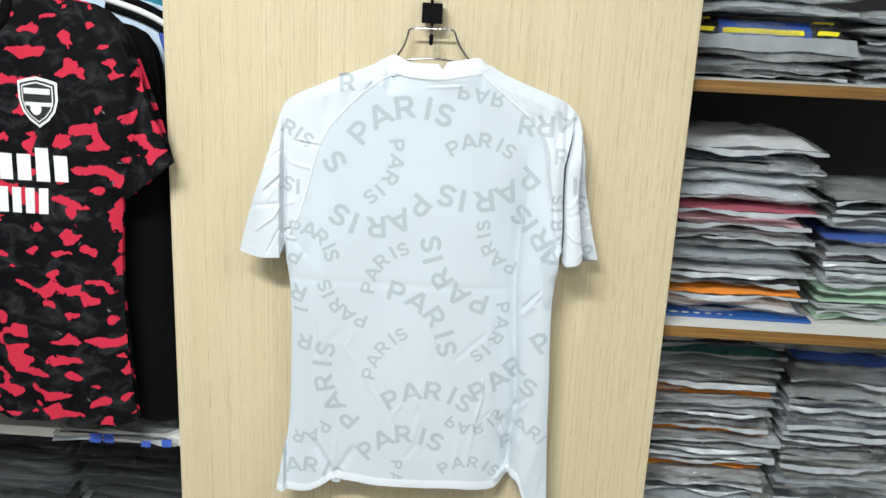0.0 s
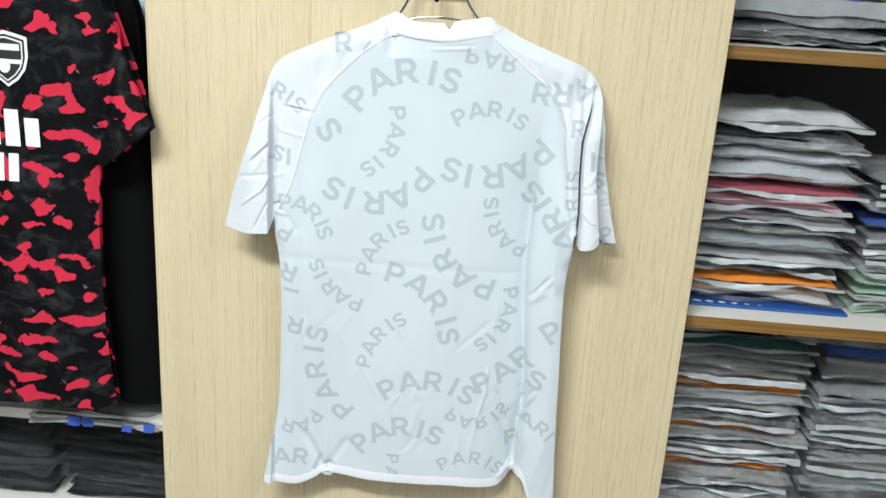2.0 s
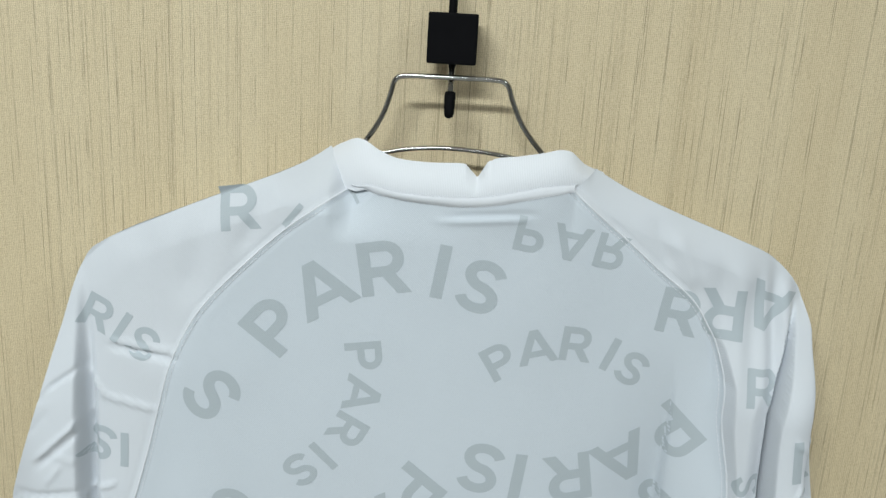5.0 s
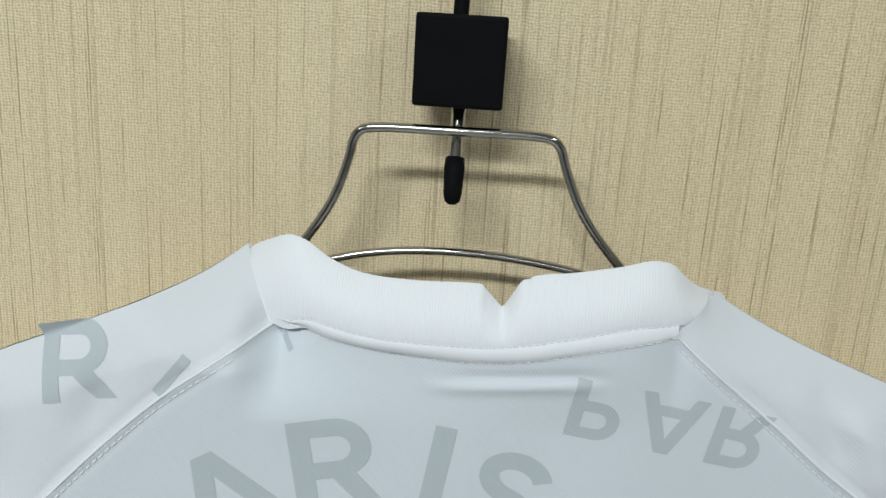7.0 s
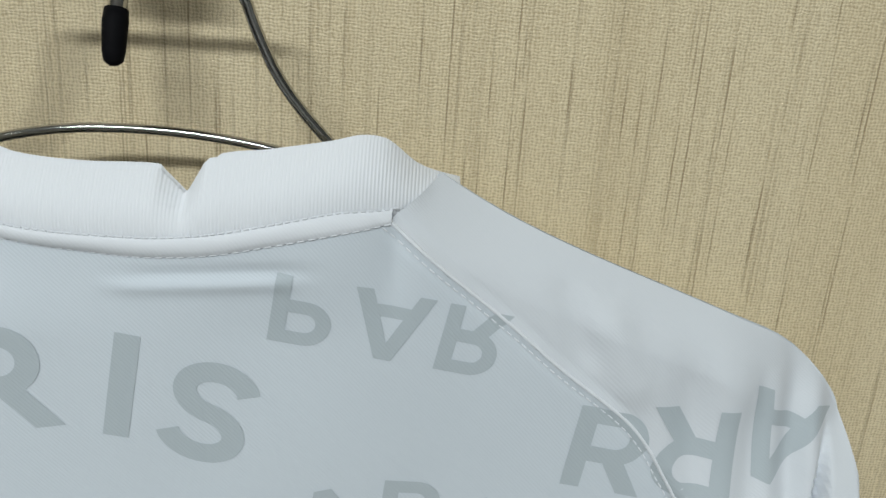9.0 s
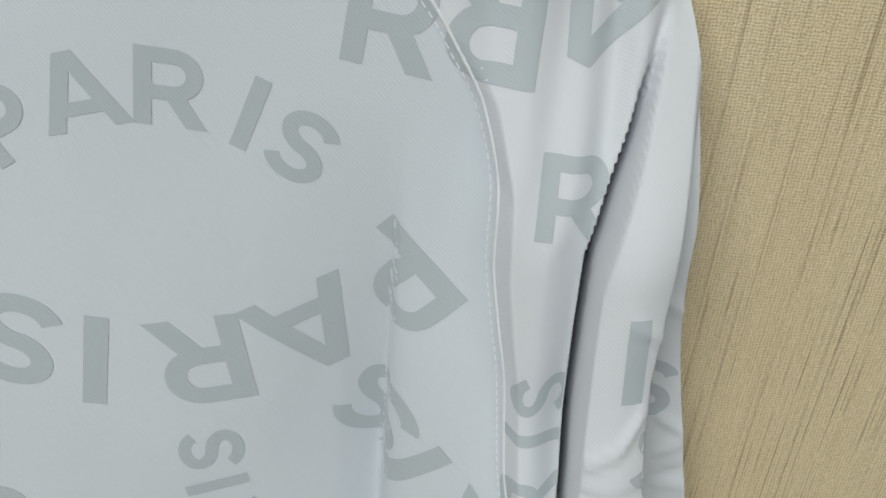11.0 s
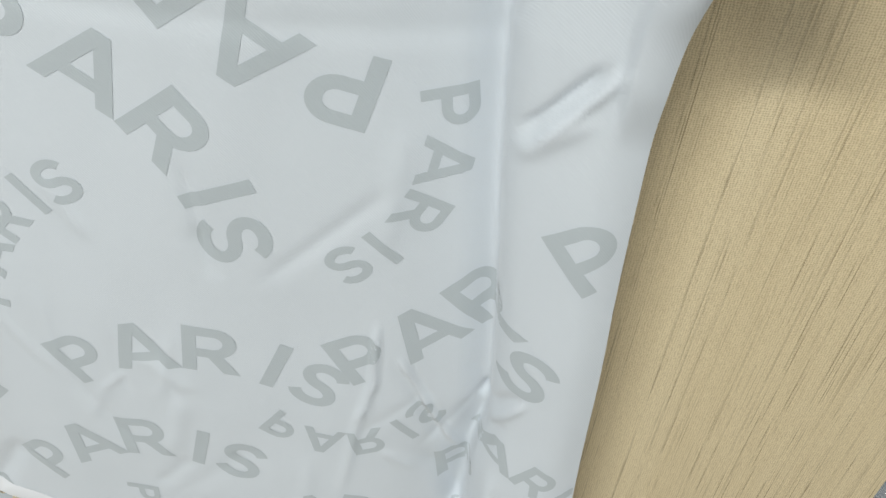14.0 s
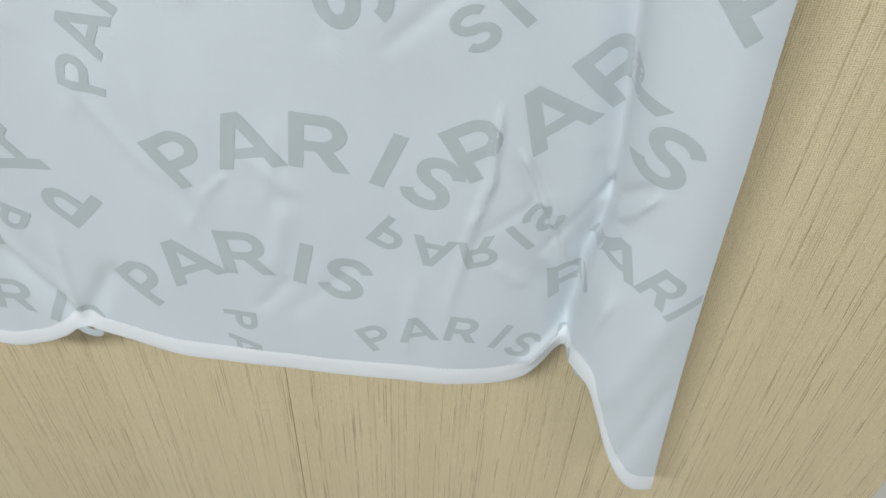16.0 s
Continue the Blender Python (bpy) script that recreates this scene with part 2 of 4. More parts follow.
def shelf(x0, x1, top, front=SHELF_Y, thick=0.019, edge=None):
    s = thing("shelf", "white melamine shelf with an edge band along its front", "shelf", "bay shelves", "structure", (x0, front, top))
    s.location = (0, 0, 0)
    part("board", box(x0, x1, front + 0.0015, BACK_Y - 0.012, top - thick, top), SHELF_WHITE, s, smooth=False)
    part("edge_band", box(x0, x1, front, front + 0.0013, top - thick, top, 0.0004), edge or EDGE, s, "plain edge band", smooth=False)
    return s


BAY_R = (PANEL_R + 0.002, 1.55)
BAY_L = (-1.40, PANEL_L - 0.002)
S1, S2, S3 = 1.571, 1.158, 0.763
for z in (1.99, S1, S2, S3, 0.42):
    shelf(*BAY_R, z)
for z in (1.95, 0.885, 0.66):
    shelf(*BAY_L, z, edge=SHELF_WHITE)
bay = thing("bay_backing", "dark backing board of the shelving bays", "backing board", kind="structure")
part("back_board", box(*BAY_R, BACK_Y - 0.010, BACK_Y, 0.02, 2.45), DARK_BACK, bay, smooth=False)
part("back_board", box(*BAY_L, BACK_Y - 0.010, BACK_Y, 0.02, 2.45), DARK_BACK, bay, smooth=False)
part("side_board", box(1.551, 1.57, SHELF_Y, BACK_Y, 0.02, 2.45), SHELF_WHITE, bay, smooth=False)
part("side_board", box(-1.42, -1.401, SHELF_Y, BACK_Y, 0.02, 2.45), SHELF_WHITE, bay, smooth=False)

# ---- the white shirt ----
SEAM_L = [(0.068, 1.560), (0.051, 1.551), (0.025, 1.532), (-0.005, 1.503), (-0.027, 1.477), (-0.043, 1.445), (-0.053, 1.408), (-0.062, 1.373), (-0.073, 1.336), (-0.085, 1.313), (-0.097, 1.289)]
SEAM_R = [(0.201, 1.566), (0.219, 1.551), (0.242, 1.533), (0.259, 1.519), (0.278, 1.505), (0.287, 1.496), (0.295, 1.484), (0.303, 1.470), (0.310, 1.447), (0.3115, 1.421), (0.315, 1.401), (0.319, 1.381), (0.323, 1.346), (0.328, 1.328), (0.339, 1.3106), (0.3435, 1.302)]
SIDE_L = [(-0.097, 1.289), (-0.088, 1.208), (-0.088, 1.122), (-0.094, 0.975), (-0.115, 0.842)]
SIDE_R = [(0.3435, 1.302), (0.3385, 1.296), (0.3385, 1.272), (0.3365, 1.250), (0.335, 1.215), (0.336, 1.170), (0.338, 1.120), (0.341, 1.070), (0.344, 1.000), (0.348, 0.930), (0.355, 0.830), (0.359, 0.782)]
OUT_L = [(0.048, 1.581), (0.034, 1.572), (0.008, 1.561), (-0.036, 1.543), (-0.081, 1.522), (-0.099, 1.505), (-0.113, 1.459), (-0.127, 1.410), (-0.153, 1.336), (-0.170, 1.271)]
OUT_R = [(0.216, 1.578), (0.228, 1.571), (0.245, 1.563), (0.273, 1.552), (0.309, 1.539), (0.329, 1.531), (0.341, 1.523), (0.351, 1.513), (0.357, 1.503), (0.3625, 1.482), (0.369, 1.443), (0.371, 1.419), (0.375, 1.394), (0.384, 1.356), (0.392, 1.323), (0.4035, 1.283)]
NECK = [(0.068, 1.560), (0.100, 1.5580), (0.134, 1.5570), (0.170, 1.5622), (0.201, 1.566)]
HEM = [(-0.115, 0.842), (-0.062, 0.838), (-0.032, 0.854), (-0.018, 0.864), (0.010, 0.864), (0.032, 0.863), (0.085, 0.859), (0.138, 0.859), (0.187, 0.861), (0.252, 0.858), (0.270, 0.867), (0.285, 0.886), (0.300, 0.882), (0.310, 0.858), (0.320, 0.828), (0.331, 0.804), (0.343, 0.788), (0.359, 0.782)]
CUFF_L = [(-0.102, 1.268), (-0.120, 1.2665), (-0.140, 1.266), (-0.170, 1.271)]
CUFF_R = [(0.342, 1.288), (0.346, 1.283), (0.356, 1.2835), (0.367, 1.287), (0.374, 1.294), (0.376, 1.300), (0.380, 1.288), (0.392, 1.283), (0.4035, 1.283)]
# how far back the shirt's face lies across its width: below and above the armpits
BACK_LOW = [(-0.17, 1.350), (-0.10, 1.349), (-0.05, 1.349), (0.02, 1.357), (0.10, 1.363), (0.18, 1.367), (0.23, 1.374), (0.262, 1.385), (0.2797, 1.3925), (0.2820, 1.379), (0.293, 1.368), (0.32, 1.360), (0.36, 1.359), (0.45, 1.359)]
BACK_TOP = [(-0.17, 1.352), (-0.10, 1.353), (-0.05, 1.350), (0.02, 1.358), (0.10, 1.364), (0.18, 1.371), (0.23, 1.375), (0.31, 1.375), (0.346, 1.380), (0.45, 1.382)]
# the deep fold down the body's side; the crevice and the front fold of the hanging sleeve
SIDE_FOLD = [(0.280, 1.44), (0.279, 1.30), (0.277, 1.23), (0.281, 1.17), (0.289, 1.08), (0.293, 1.01), (0.287, 0.965), (0.285, 0.80)]
CREVICE = [(0.353, 1.51), (0.346, 1.465), (0.339, 1.43), (0.3395, 1.407), (0.341, 1.372), (0.3425, 1.351), (0.3435, 1.327), (0.343, 1.305), (0.342, 1.25)]
LOBE_EDGE = [(0.362, 1.46), (0.361, 1.398), (0.3625, 1.377), (0.366, 1.353), (0.3695, 1.328), (0.3735, 1.304), (0.376, 1.25)]
FLAP = [(0.325, 1.31), (0.323, 1.286), (0.321, 1.265), (0.320, 1.243), (0.321, 1.20)]


def eased(knots, x):
    """The height at x of an eased line through knots of rising x."""
    if x <= knots[0][0]:
        return knots[0][1]
    n = len(knots) - 1
    for i in range(n):
        (xa, ya), (xb, yb) = knots[i], knots[i + 1]
        if x <= xb:
            (xp, yp), (xn, yn) = knots[max(0, i - 1)], knots[min(n, i + 2)]
            w, k = xb - xa, (x - xa) / (xb - xa)
            ma, mb = (yb - yp) / (xb - xp) * w, (yn - ya) / (xn - xa) * w
            limit = 2.5 * abs(yb - ya)
            ma, mb = max(-limit, min(limit, ma)), max(-limit, min(limit, mb))
            return (2 * k ** 3 - 3 * k * k + 1) * ya + (k ** 3 - 2 * k * k + k) * ma + (3 * k * k - 2 * k ** 3) * yb + (k ** 3 - k * k) * mb
    return knots[-1][1]


def smooth_step(a, b, x):
    k = max(0.0, min(1.0, (x - a) / (b - a)))
    return k * k * (3 - 2 * k)


def crease(x, z, ax, az, bx, bz, wide, deep):
    """A fold of that width and depth from a to b, fading at both ends."""
    dx, dz = bx - ax, bz - az
    n = dx * dx + dz * dz
    k = ((x - ax) * dx + (z - az) * dz) / n
    if k < -0.2 or k > 1.2:
        return 0.0
    off = ((x - ax) * -dz + (z - az) * dx) / math.sqrt(n)
    fade = smooth_step(-0.2, 0.2, k) * (1 - smooth_step(0.8, 1.2, k))
    return deep * fade * math.exp(-(off / wide) ** 2)


def gap_to(knots, x, z):
    """The distance to a line of knots."""
    best = 9.0
    for (xa, za), (xb, zb) in zip(knots, knots[1:]):
        dx, dz = xb - xa, zb - za
        k = max(0.0, min(1.0, ((x - xa) * dx + (z - za) * dz) / (dx * dx + dz * dz)))
        best = min(best, math.hypot(x - xa - k * dx, z - za - k * dz))
    return best


FOLDS = [  # ax, az, bx, bz, width, depth; minus comes towards the room
    (0.288, 1.192, 0.312, 1.225, 0.0028, 0.0045), (0.293, 1.192, 0.318, 1.226, 0.0028, -0.003), (0.287, 1.182, 0.310, 1.205, 0.004, -0.002),
    (0.246, 1.042, 0.260, 1.008, 0.0020, -0.0032), (0.258, 1.012, 0.279, 0.960, 0.0022, -0.0035), (0.249, 1.035, 0.274, 0.965, 0.005, 0.003),
    (0.233, 1.066, 0.232, 1.023, 0.0018, -0.0026), (0.232, 1.026, 0.225, 0.996, 0.0018, -0.0026), (0.225, 1.00, 0.215, 0.93, 0.003, -0.0014),
    (0.292, 1.006, 0.308, 1.037, 0.0022, -0.003), (0.289, 1.012, 0.304, 1.040, 0.003, 0.003),
    (0.283, 0.895, 0.290, 1.000, 0.010, 0.004), (0.285, 0.890, 0.300, 0.960, 0.004, -0.004), (0.262, 0.875, 0.283, 0.900, 0.005, -0.004),
    (0.283, 0.905, 0.262, 0.960, 0.006, 0.003), (0.310, 0.870, 0.330, 0.960, 0.008, -0.002), (0.330, 0.815, 0.345, 0.900, 0.006, 0.0015),
    (-0.016, 0.868, 0.020, 0.930, 0.006, 0.003), (-0.016, 0.868, -0.050, 0.930, 0.007, 0.004), (-0.018, 0.866, -0.012, 0.95, 0.004, -0.002),
    (0.088, 1.002, 0.100, 1.016, 0.0020, -0.0009), (0.088, 1.002, 0.075, 0.975, 0.003, -0.0006),
    (0.130, 1.000, 0.118, 0.950, 0.006, -0.0015), (0.127, 1.5455, 0.176, 1.5500, 0.0020, 0.0014), (0.122, 1.5425, 0.172, 1.5465, 0.0026, -0.0014),
    (-0.081, 1.452, -0.043, 1.446, 0.0018, 0.0032), (-0.081, 1.456, -0.043, 1.450, 0.0020, -0.0018),
    (-0.097, 1.434, -0.086, 1.418, 0.0014, -0.0026), (-0.086, 1.418, -0.054, 1.411, 0.0014, -0.0026),
    (-0.119, 1.424, -0.099, 1.439, 0.0014, 0.0024), (-0.128, 1.377, -0.099, 1.405, 0.0016, -0.0028), (-0.125, 1.373, -0.097, 1.399, 0.0020, 0.0018),
    (-0.144, 1.349, -0.102, 1.355, 0.0016, 0.0026), (-0.099, 1.351, -0.082, 1.356, 0.0014, -0.0022),
    (-0.141, 1.309, -0.110, 1.333, 0.0016, -0.0028), (-0.110, 1.333, -0.099, 1.352, 0.0016, -0.0028), (-0.122, 1.275, -0.102, 1.315, 0.0016, 0.0028),
    (-0.100, 1.306, -0.088, 1.313, 0.0022, 0.0045), (-0.080, 1.298, -0.062, 1.270, 0.005, 0.002), (-0.095, 1.300, -0.078, 1.296, 0.002, -0.003),
    (-0.060, 1.535, -0.050, 1.450, 0.012, 0.003), (-0.020, 1.550, -0.032, 1.490, 0.010, 0.002), (0.015, 1.555, 0.000, 1.52, 0.006, 0.0015),
    (0.343, 1.370, 0.354, 1.378, 0.0016, -0.0020), (0.354, 1.378, 0.360, 1.391, 0.0016, -0.0020), (0.343, 1.359, 0.353, 1.359, 0.0016, 0.0020),
    (0.353, 1.359, 0.366, 1.363, 0.0016, 0.0020), (0.346, 1.336, 0.357, 1.324, 0.0016, -0.0018), (0.357, 1.324, 0.370, 1.320, 0.0016, -0.0018),
    (0.376, 1.333, 0.388, 1.340, 0.0016, 0.0016), (0.376, 1.346, 0.385, 1.353, 0.0016, -0.0016),
    (0.300, 1.522, 0.309, 1.450, 0.007, 0.003), (0.325, 1.520, 0.322, 1.440, 0.006, 0.003), (0.270, 1.540, 0.283, 1.510, 0.006, -0.002),
    (0.337, 1.520, 0.338, 1.450, 0.005, 0.004), (0.347, 1.515, 0.343, 1.46, 0.004, -0.002), (0.255, 1.548, 0.266, 1.522, 0.005, 0.0015),
]


def collar_bow(x):
    return (0.026 if x < 0.132 else 0.020) * ((x - 0.132) / 0.09) ** 4


def rim_gap(x, z):
    """The distance to the shirt's outline; the open sides of the body count only below the armpits."""
    edge = min(gap_to(OUT_L, x, z), gap_to(OUT_R, x, z))
    side = min(abs(x - at_height(SIDE_L, z)) if x > -0.100 or z < 1.2 else 9, abs(at_height(SIDE_R, z) - x) if x < 0.349 or z < 1.2 else 9)
    return min(edge, side + 0.03 * smooth_step(1.24, 1.295, z))


crumple = random.Random(17)
for x0, x1 in ((-0.158, -0.106), (0.350, 0.398)):
    for i in range(6):
        ax, az, a = crumple.uniform(x0, x1), crumple.uniform(1.285, 1.42), crumple.uniform(-0.5, 1.0)
        n = crumple.uniform(0.012, 0.035)
        FOLDS.append((ax, az, ax + n * math.cos(a), az + n * math.sin(a), crumple.uniform(0.0016, 0.003), crumple.choice((-1, 1)) * crumple.uniform(0.0008, 0.0018)))
for i in range(26):
    ax, az, a = crumple.uniform(-0.06, 0.30), crumple.uniform(0.88, 1.12), crumple.uniform(0.7, 2.4)
    n = crumple.uniform(0.02, 0.07)
    FOLDS.append((ax, az, ax + n * math.cos(a), az + n * math.sin(a), crumple.uniform(0.003, 0.006), crumple.choice((-1, 1)) * crumple.uniform(0.0005, 0.0011)))


def sleeve_y(x, z, y):
    """The hanging sleeve: an inner part, a deep crevice, a roll towards the room and the far layer beside it."""
    down = smooth_step(1.505, 1.43, z)
    if z < 1.265 or x < at_height(SEAM_R, max(z, 1.3025)) - 0.002 or down <= 0:
        return y
    gap, edge = at_height(CREVICE, z), at_height(LOBE_EDGE, z)
    inner = 1.356 - 0.015 * smooth_step(1.38, 1.31, z) + 0.006 * smooth_step(gap - 0.014, gap - 0.002, x)
    roll = 1.337 - 0.014 * smooth_step(1.40, 1.28, z) + 0.006 * ((x - (gap + edge) / 2) / 0.014) ** 2 + 0.008 * smooth_step(1.34, 1.44, z)
    rear = 1.376 - 0.008 * smooth_step(1.36, 1.46, z)
    s = inner + (1.388 - inner) * smooth_step(gap - 0.0022, gap - 0.0006, x)
    s += (roll - s) * smooth_step(gap + 0.0004, gap + 0.0026, x)
    s += (rear - s) * smooth_step(edge - 0.001, edge + 0.0022, x)
    start = at_height(SEAM_R, max(z, 1.3025))
    return y + (s - y) * down * smooth_step(start - 0.002, start + 0.005, x)


def cloth_y(x, z):
    """How far back the shirt's face lies at x, z."""
    high = smooth_step(1.31, 1.47, z)
    low = eased(BACK_LOW, x + (0.2805 - at_height(SIDE_FOLD, z)) * smooth_step(0.16, 0.26, x)) + 0.015 * smooth_step(1.25, 0.92, z) * smooth_step(0.06, -0.03, x)
    y = low + (eased(BACK_TOP, x) - low) * high
    y += (0.006 - 0.005 * smooth_step(1.25, 1.42, z)) * max(0.0, 1 - rim_gap(x, z) / 0.022) ** 2
    y += (0.003 + 0.006 * smooth_step(-0.08, 0.02, x)) * max(0.0, 1 - min(gap_to(OUT_L[:6], x, z), gap_to(OUT_R[:9], x, z)) / 0.020) ** 1.5
    near = smooth_step(1.525, 1.556, z) * smooth_step(0.05, 0.066, x) * (1 - smooth_step(0.200, 0.215, x))
    y += (1.3672 + min(0.008, collar_bow(x)) - y) * near
    # the left sleeve's roll and the valley beside it
    if x < -0.05 and z < 1.515:
        down = smooth_step(1.505, 1.40, z)
        y -= 0.013 * down * smooth_step(-0.0985, -0.1025, x)
        y += 0.010 * down * smooth_step(-0.118, -0.165, x)
        y += 0.007 * down * smooth_step(1.24, 1.28, z) * math.exp(-((x + 0.0965) / 0.0030) ** 2)
    if x > 0.28:
        y -= 0.017 * math.exp(-((x - 0.337) / 0.017) ** 2 - ((z - 1.295) / 0.045) ** 2)
    y += 0.026 * max(0.0, 1 - math.hypot(x - 0.050, z - 1.585) / 0.042) ** 1.2
    y += 0.004 * max(0.0, 1 - math.hypot(x - 0.222, z - 1.582) / 0.032) ** 1.2
    y = sleeve_y(x, z, y)
    # the overlap under the arm, and the pressed line across the middle
    if 1.19 < z < 1.32 and x > 0.29:
        edge = at_height(FLAP, z)
        y -= 0.005 * smooth_step(edge - 0.0012, edge + 0.0012, x) * smooth_step(1.195, 1.225, z) * smooth_step(1.31, 1.285, z) * smooth_step(0.347, 0.335, x)
    if z < 1.44:
        run = smooth_step(1.44, 1.36, z)
        y += run * (0.003 * math.exp(-((x + 0.052) / 0.012) ** 2))
    y += 0.0007 * math.exp(-((z - 1.226 - 0.02 * (0.1 - x)) / 0.006) ** 2) * (1 if x < 0.28 else 0)
    # raised seams
    if z > 1.285:
        s = min(gap_to(SEAM_L, x, z), gap_to(SEAM_R, x, z))
        y += -0.0006 * math.exp(-(s / 0.0016) ** 2) + 0.0002 * math.exp(-((s - 0.0032) / 0.0013) ** 2)
    for f in FOLDS:
        y += crease(x, z, *f)
    y += 0.0034 * noise.noise(Vector((x * 10, 3.1, z * 4.2))) + 0.0009 * noise.noise(Vector((x * 34, 7.7, z * 17)))
    return min(y, 1.401)


def far_y(x, z):
    near = cloth_y(x, z) + 0.0012
    return near + max(0.0, 1.407 - near) * (1 - max(0.0, 1 - rim_gap(x, z) / 0.030) ** 2)


def body_xz(u, v):
    left, right = along(SEAM_L + SIDE_L[1:], v), along(SEAM_R + SIDE_R[1:], v)
    p = left.lerp(right, u)
    p += (along(NECK, u) - Vector(NECK[0]).lerp(Vector(NECK[-1]), u)) * (1 - v) ** 4
    h = along(HEM, u)
    p += (h - Vector(HEM[0]).lerp(Vector(HEM[-1]), u)) * smooth_step(0.60, 0.966, v)
    return p


def sleeve_xz(seam, out, cuff, u, v):
    inner = along(seam + [cuff[0]], v)
    p = inner.lerp(along(out, v), u)
    p += (along(cuff, u) - Vector(cuff[0]).lerp(Vector(cuff[-1]), u)) * smooth_step(0.80, 1.0, v)
    return p


shirt = thing("t_shirt", "white polyester t-shirt printed with grey curved words on a wire hanger", "t-shirt")


def cloth(place, nu, nv, sag=0.0):
    """The near and the far face of a piece of the shirt, in one mesh."""
    def near(u, v):
        x, z = place(u, v)
        return (x, cloth_y(x, z), z)

    def far(u, v):
        x, z = place(u, v)
        return (x, far_y(x, z), z - (sag * math.sin(math.pi * u) * v ** 14))
    return join(grid_mesh(near, nu, nv), grid_mesh(far, nu // 3, nv // 3, True))


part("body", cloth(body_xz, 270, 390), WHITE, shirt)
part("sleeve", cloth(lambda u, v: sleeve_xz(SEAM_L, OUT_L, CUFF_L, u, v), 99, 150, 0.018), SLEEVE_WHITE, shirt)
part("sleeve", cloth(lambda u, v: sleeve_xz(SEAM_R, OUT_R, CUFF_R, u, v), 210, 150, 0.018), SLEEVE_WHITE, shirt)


def band(place, nu, nv=6, lift=0.0012):
    """A sewn strip lying on the shirt's face; place gives x and z."""
    def near(u, v):
        x, z = place(u, v)
        return (x, cloth_y(x, z) - lift * math.sin(math.pi * min(1, max(0, v))) ** 0.5 - 0.0002, z)
    return grid_mesh(near, nu, nv)


part("hem", band(lambda u, v: body_xz(u, 0.972 + 0.0285 * v), 200, 8, 0.0006), STITCH, shirt, "white sewn hem")


def stitches(points, long=0.0021, gap=0.0011, r=0.00026):
    """A row of short raised stitches along points."""
    bm, run, turn = bmesh.new(), 0.0, long + gap
    pts = [Vector(p) for p in points]
    for a, b in zip(pts, pts[1:]):
        d = b - a
        n = d.length
        if n < 1e-6:
            continue
        d /= n
        if abs(d.y) * n > 0.0012:
            run = max(0.0, run - n)
            continue
        while run < n:
            p, q = a + d * run, a + d * (run + long)
            side = d.cross(Vector((0, 1, 0))).normalized() * r
            out = Vector((0, -r, 0))
            ring = [[bm.verts.new(e + o) for o in (side, out, -side)] for e in (p, q)]
            for i in range(2):
                bm.faces.new((ring[0][i], ring[0][i + 1], ring[1][i + 1], ring[1][i]))
            run += turn
        run -= n
    bmesh.ops.recalc_face_normals(bm, faces=bm.faces[:])
    return face_room(bm)


def face_room(bm):
    bm.normal_update()
    for f in bm.faces:
        if f.normal.y > 0:
            f.normal_flip()
    return bm


def on_cloth(flat, lift):
    return [(x, cloth_y(x, z) - lift, z) for x, z in flat]


for v in (0.9715, 0.9745):
    tagged(part("hem_stitching", stitches(on_cloth([body_xz(i / 240, v) for i in range(241)], 0.0003)), STITCH, shirt), "row of small white stitches", kind="stuff")
for seam, out, cuff in ((SEAM_L, OUT_L, CUFF_L), (SEAM_R, OUT_R, CUFF_R)):
    for v in (0.950, 0.956):
        tagged(part("cuff_stitching", stitches(on_cloth([sleeve_xz(seam, out, cuff, i / 160, v) for i in range(161)], 0.0002)), STITCH, shirt), "row of small white stitches", kind="stuff")


def piping(knots, r, lift, n=120):
    return tube(on_cloth([along(knots, i / n) for i in range(n + 1)], lift), r, 6)


def beside(knots, shift, n=140):
    """A line that runs beside knots at that distance."""
    out = []
    for i in range(n + 1):
        p, a, b = along(knots, i / n), along(knots, max(0, i / n - 0.01)), along(knots, min(1, i / n + 0.01))
        d = (b - a).normalized()
        out.append((p[0] - d[1] * shift, p[1] + d[0] * shift))
    return out


for seam, way in ((SEAM_L, 1), (SEAM_R, -1)):
    part("seam", piping(seam, 0.0007, -0.0002), STITCH, shirt, "raised raglan seam")
    tagged(part("seam_stitching", stitches(on_cloth(beside(seam, 0.0026 * way), 0.0002)), STITCH, shirt), "row of small white stitches", kind="stuff")

COLLAR_TOP = [(0.043, 1.574), (0.051, 1.581), (0.058, 1.585), (0.065, 1.588), (0.071, 1.5875), (0.081, 1.582), (0.093, 1.578), (0.112, 1.577), (0.134, 1.5775), (0.142, 1.5695), (0.148, 1.580), (0.167, 1.584), (0.183, 1.587), (0.192, 1.589), (0.199, 1.588), (0.209, 1.580), (0.222, 1.5745)]
COLLAR_LOW = [(0.043, 1.5735), (0.053, 1.564), (0.066, 1.560), (0.075, 1.562), (0.095, 1.559), (0.114, 1.558), (0.132, 1.558), (0.150, 1.560), (0.168, 1.564), (0.186, 1.568), (0.201, 1.569), (0.213, 1.571), (0.222, 1.574)]


def line_z(knots, x):
    for (xa, za), (xb, zb) in zip(knots, knots[1:]):
        if xa <= x <= xb:
            return za + (zb - za) * (x - xa) / (xb - xa)
    return knots[-1][1]


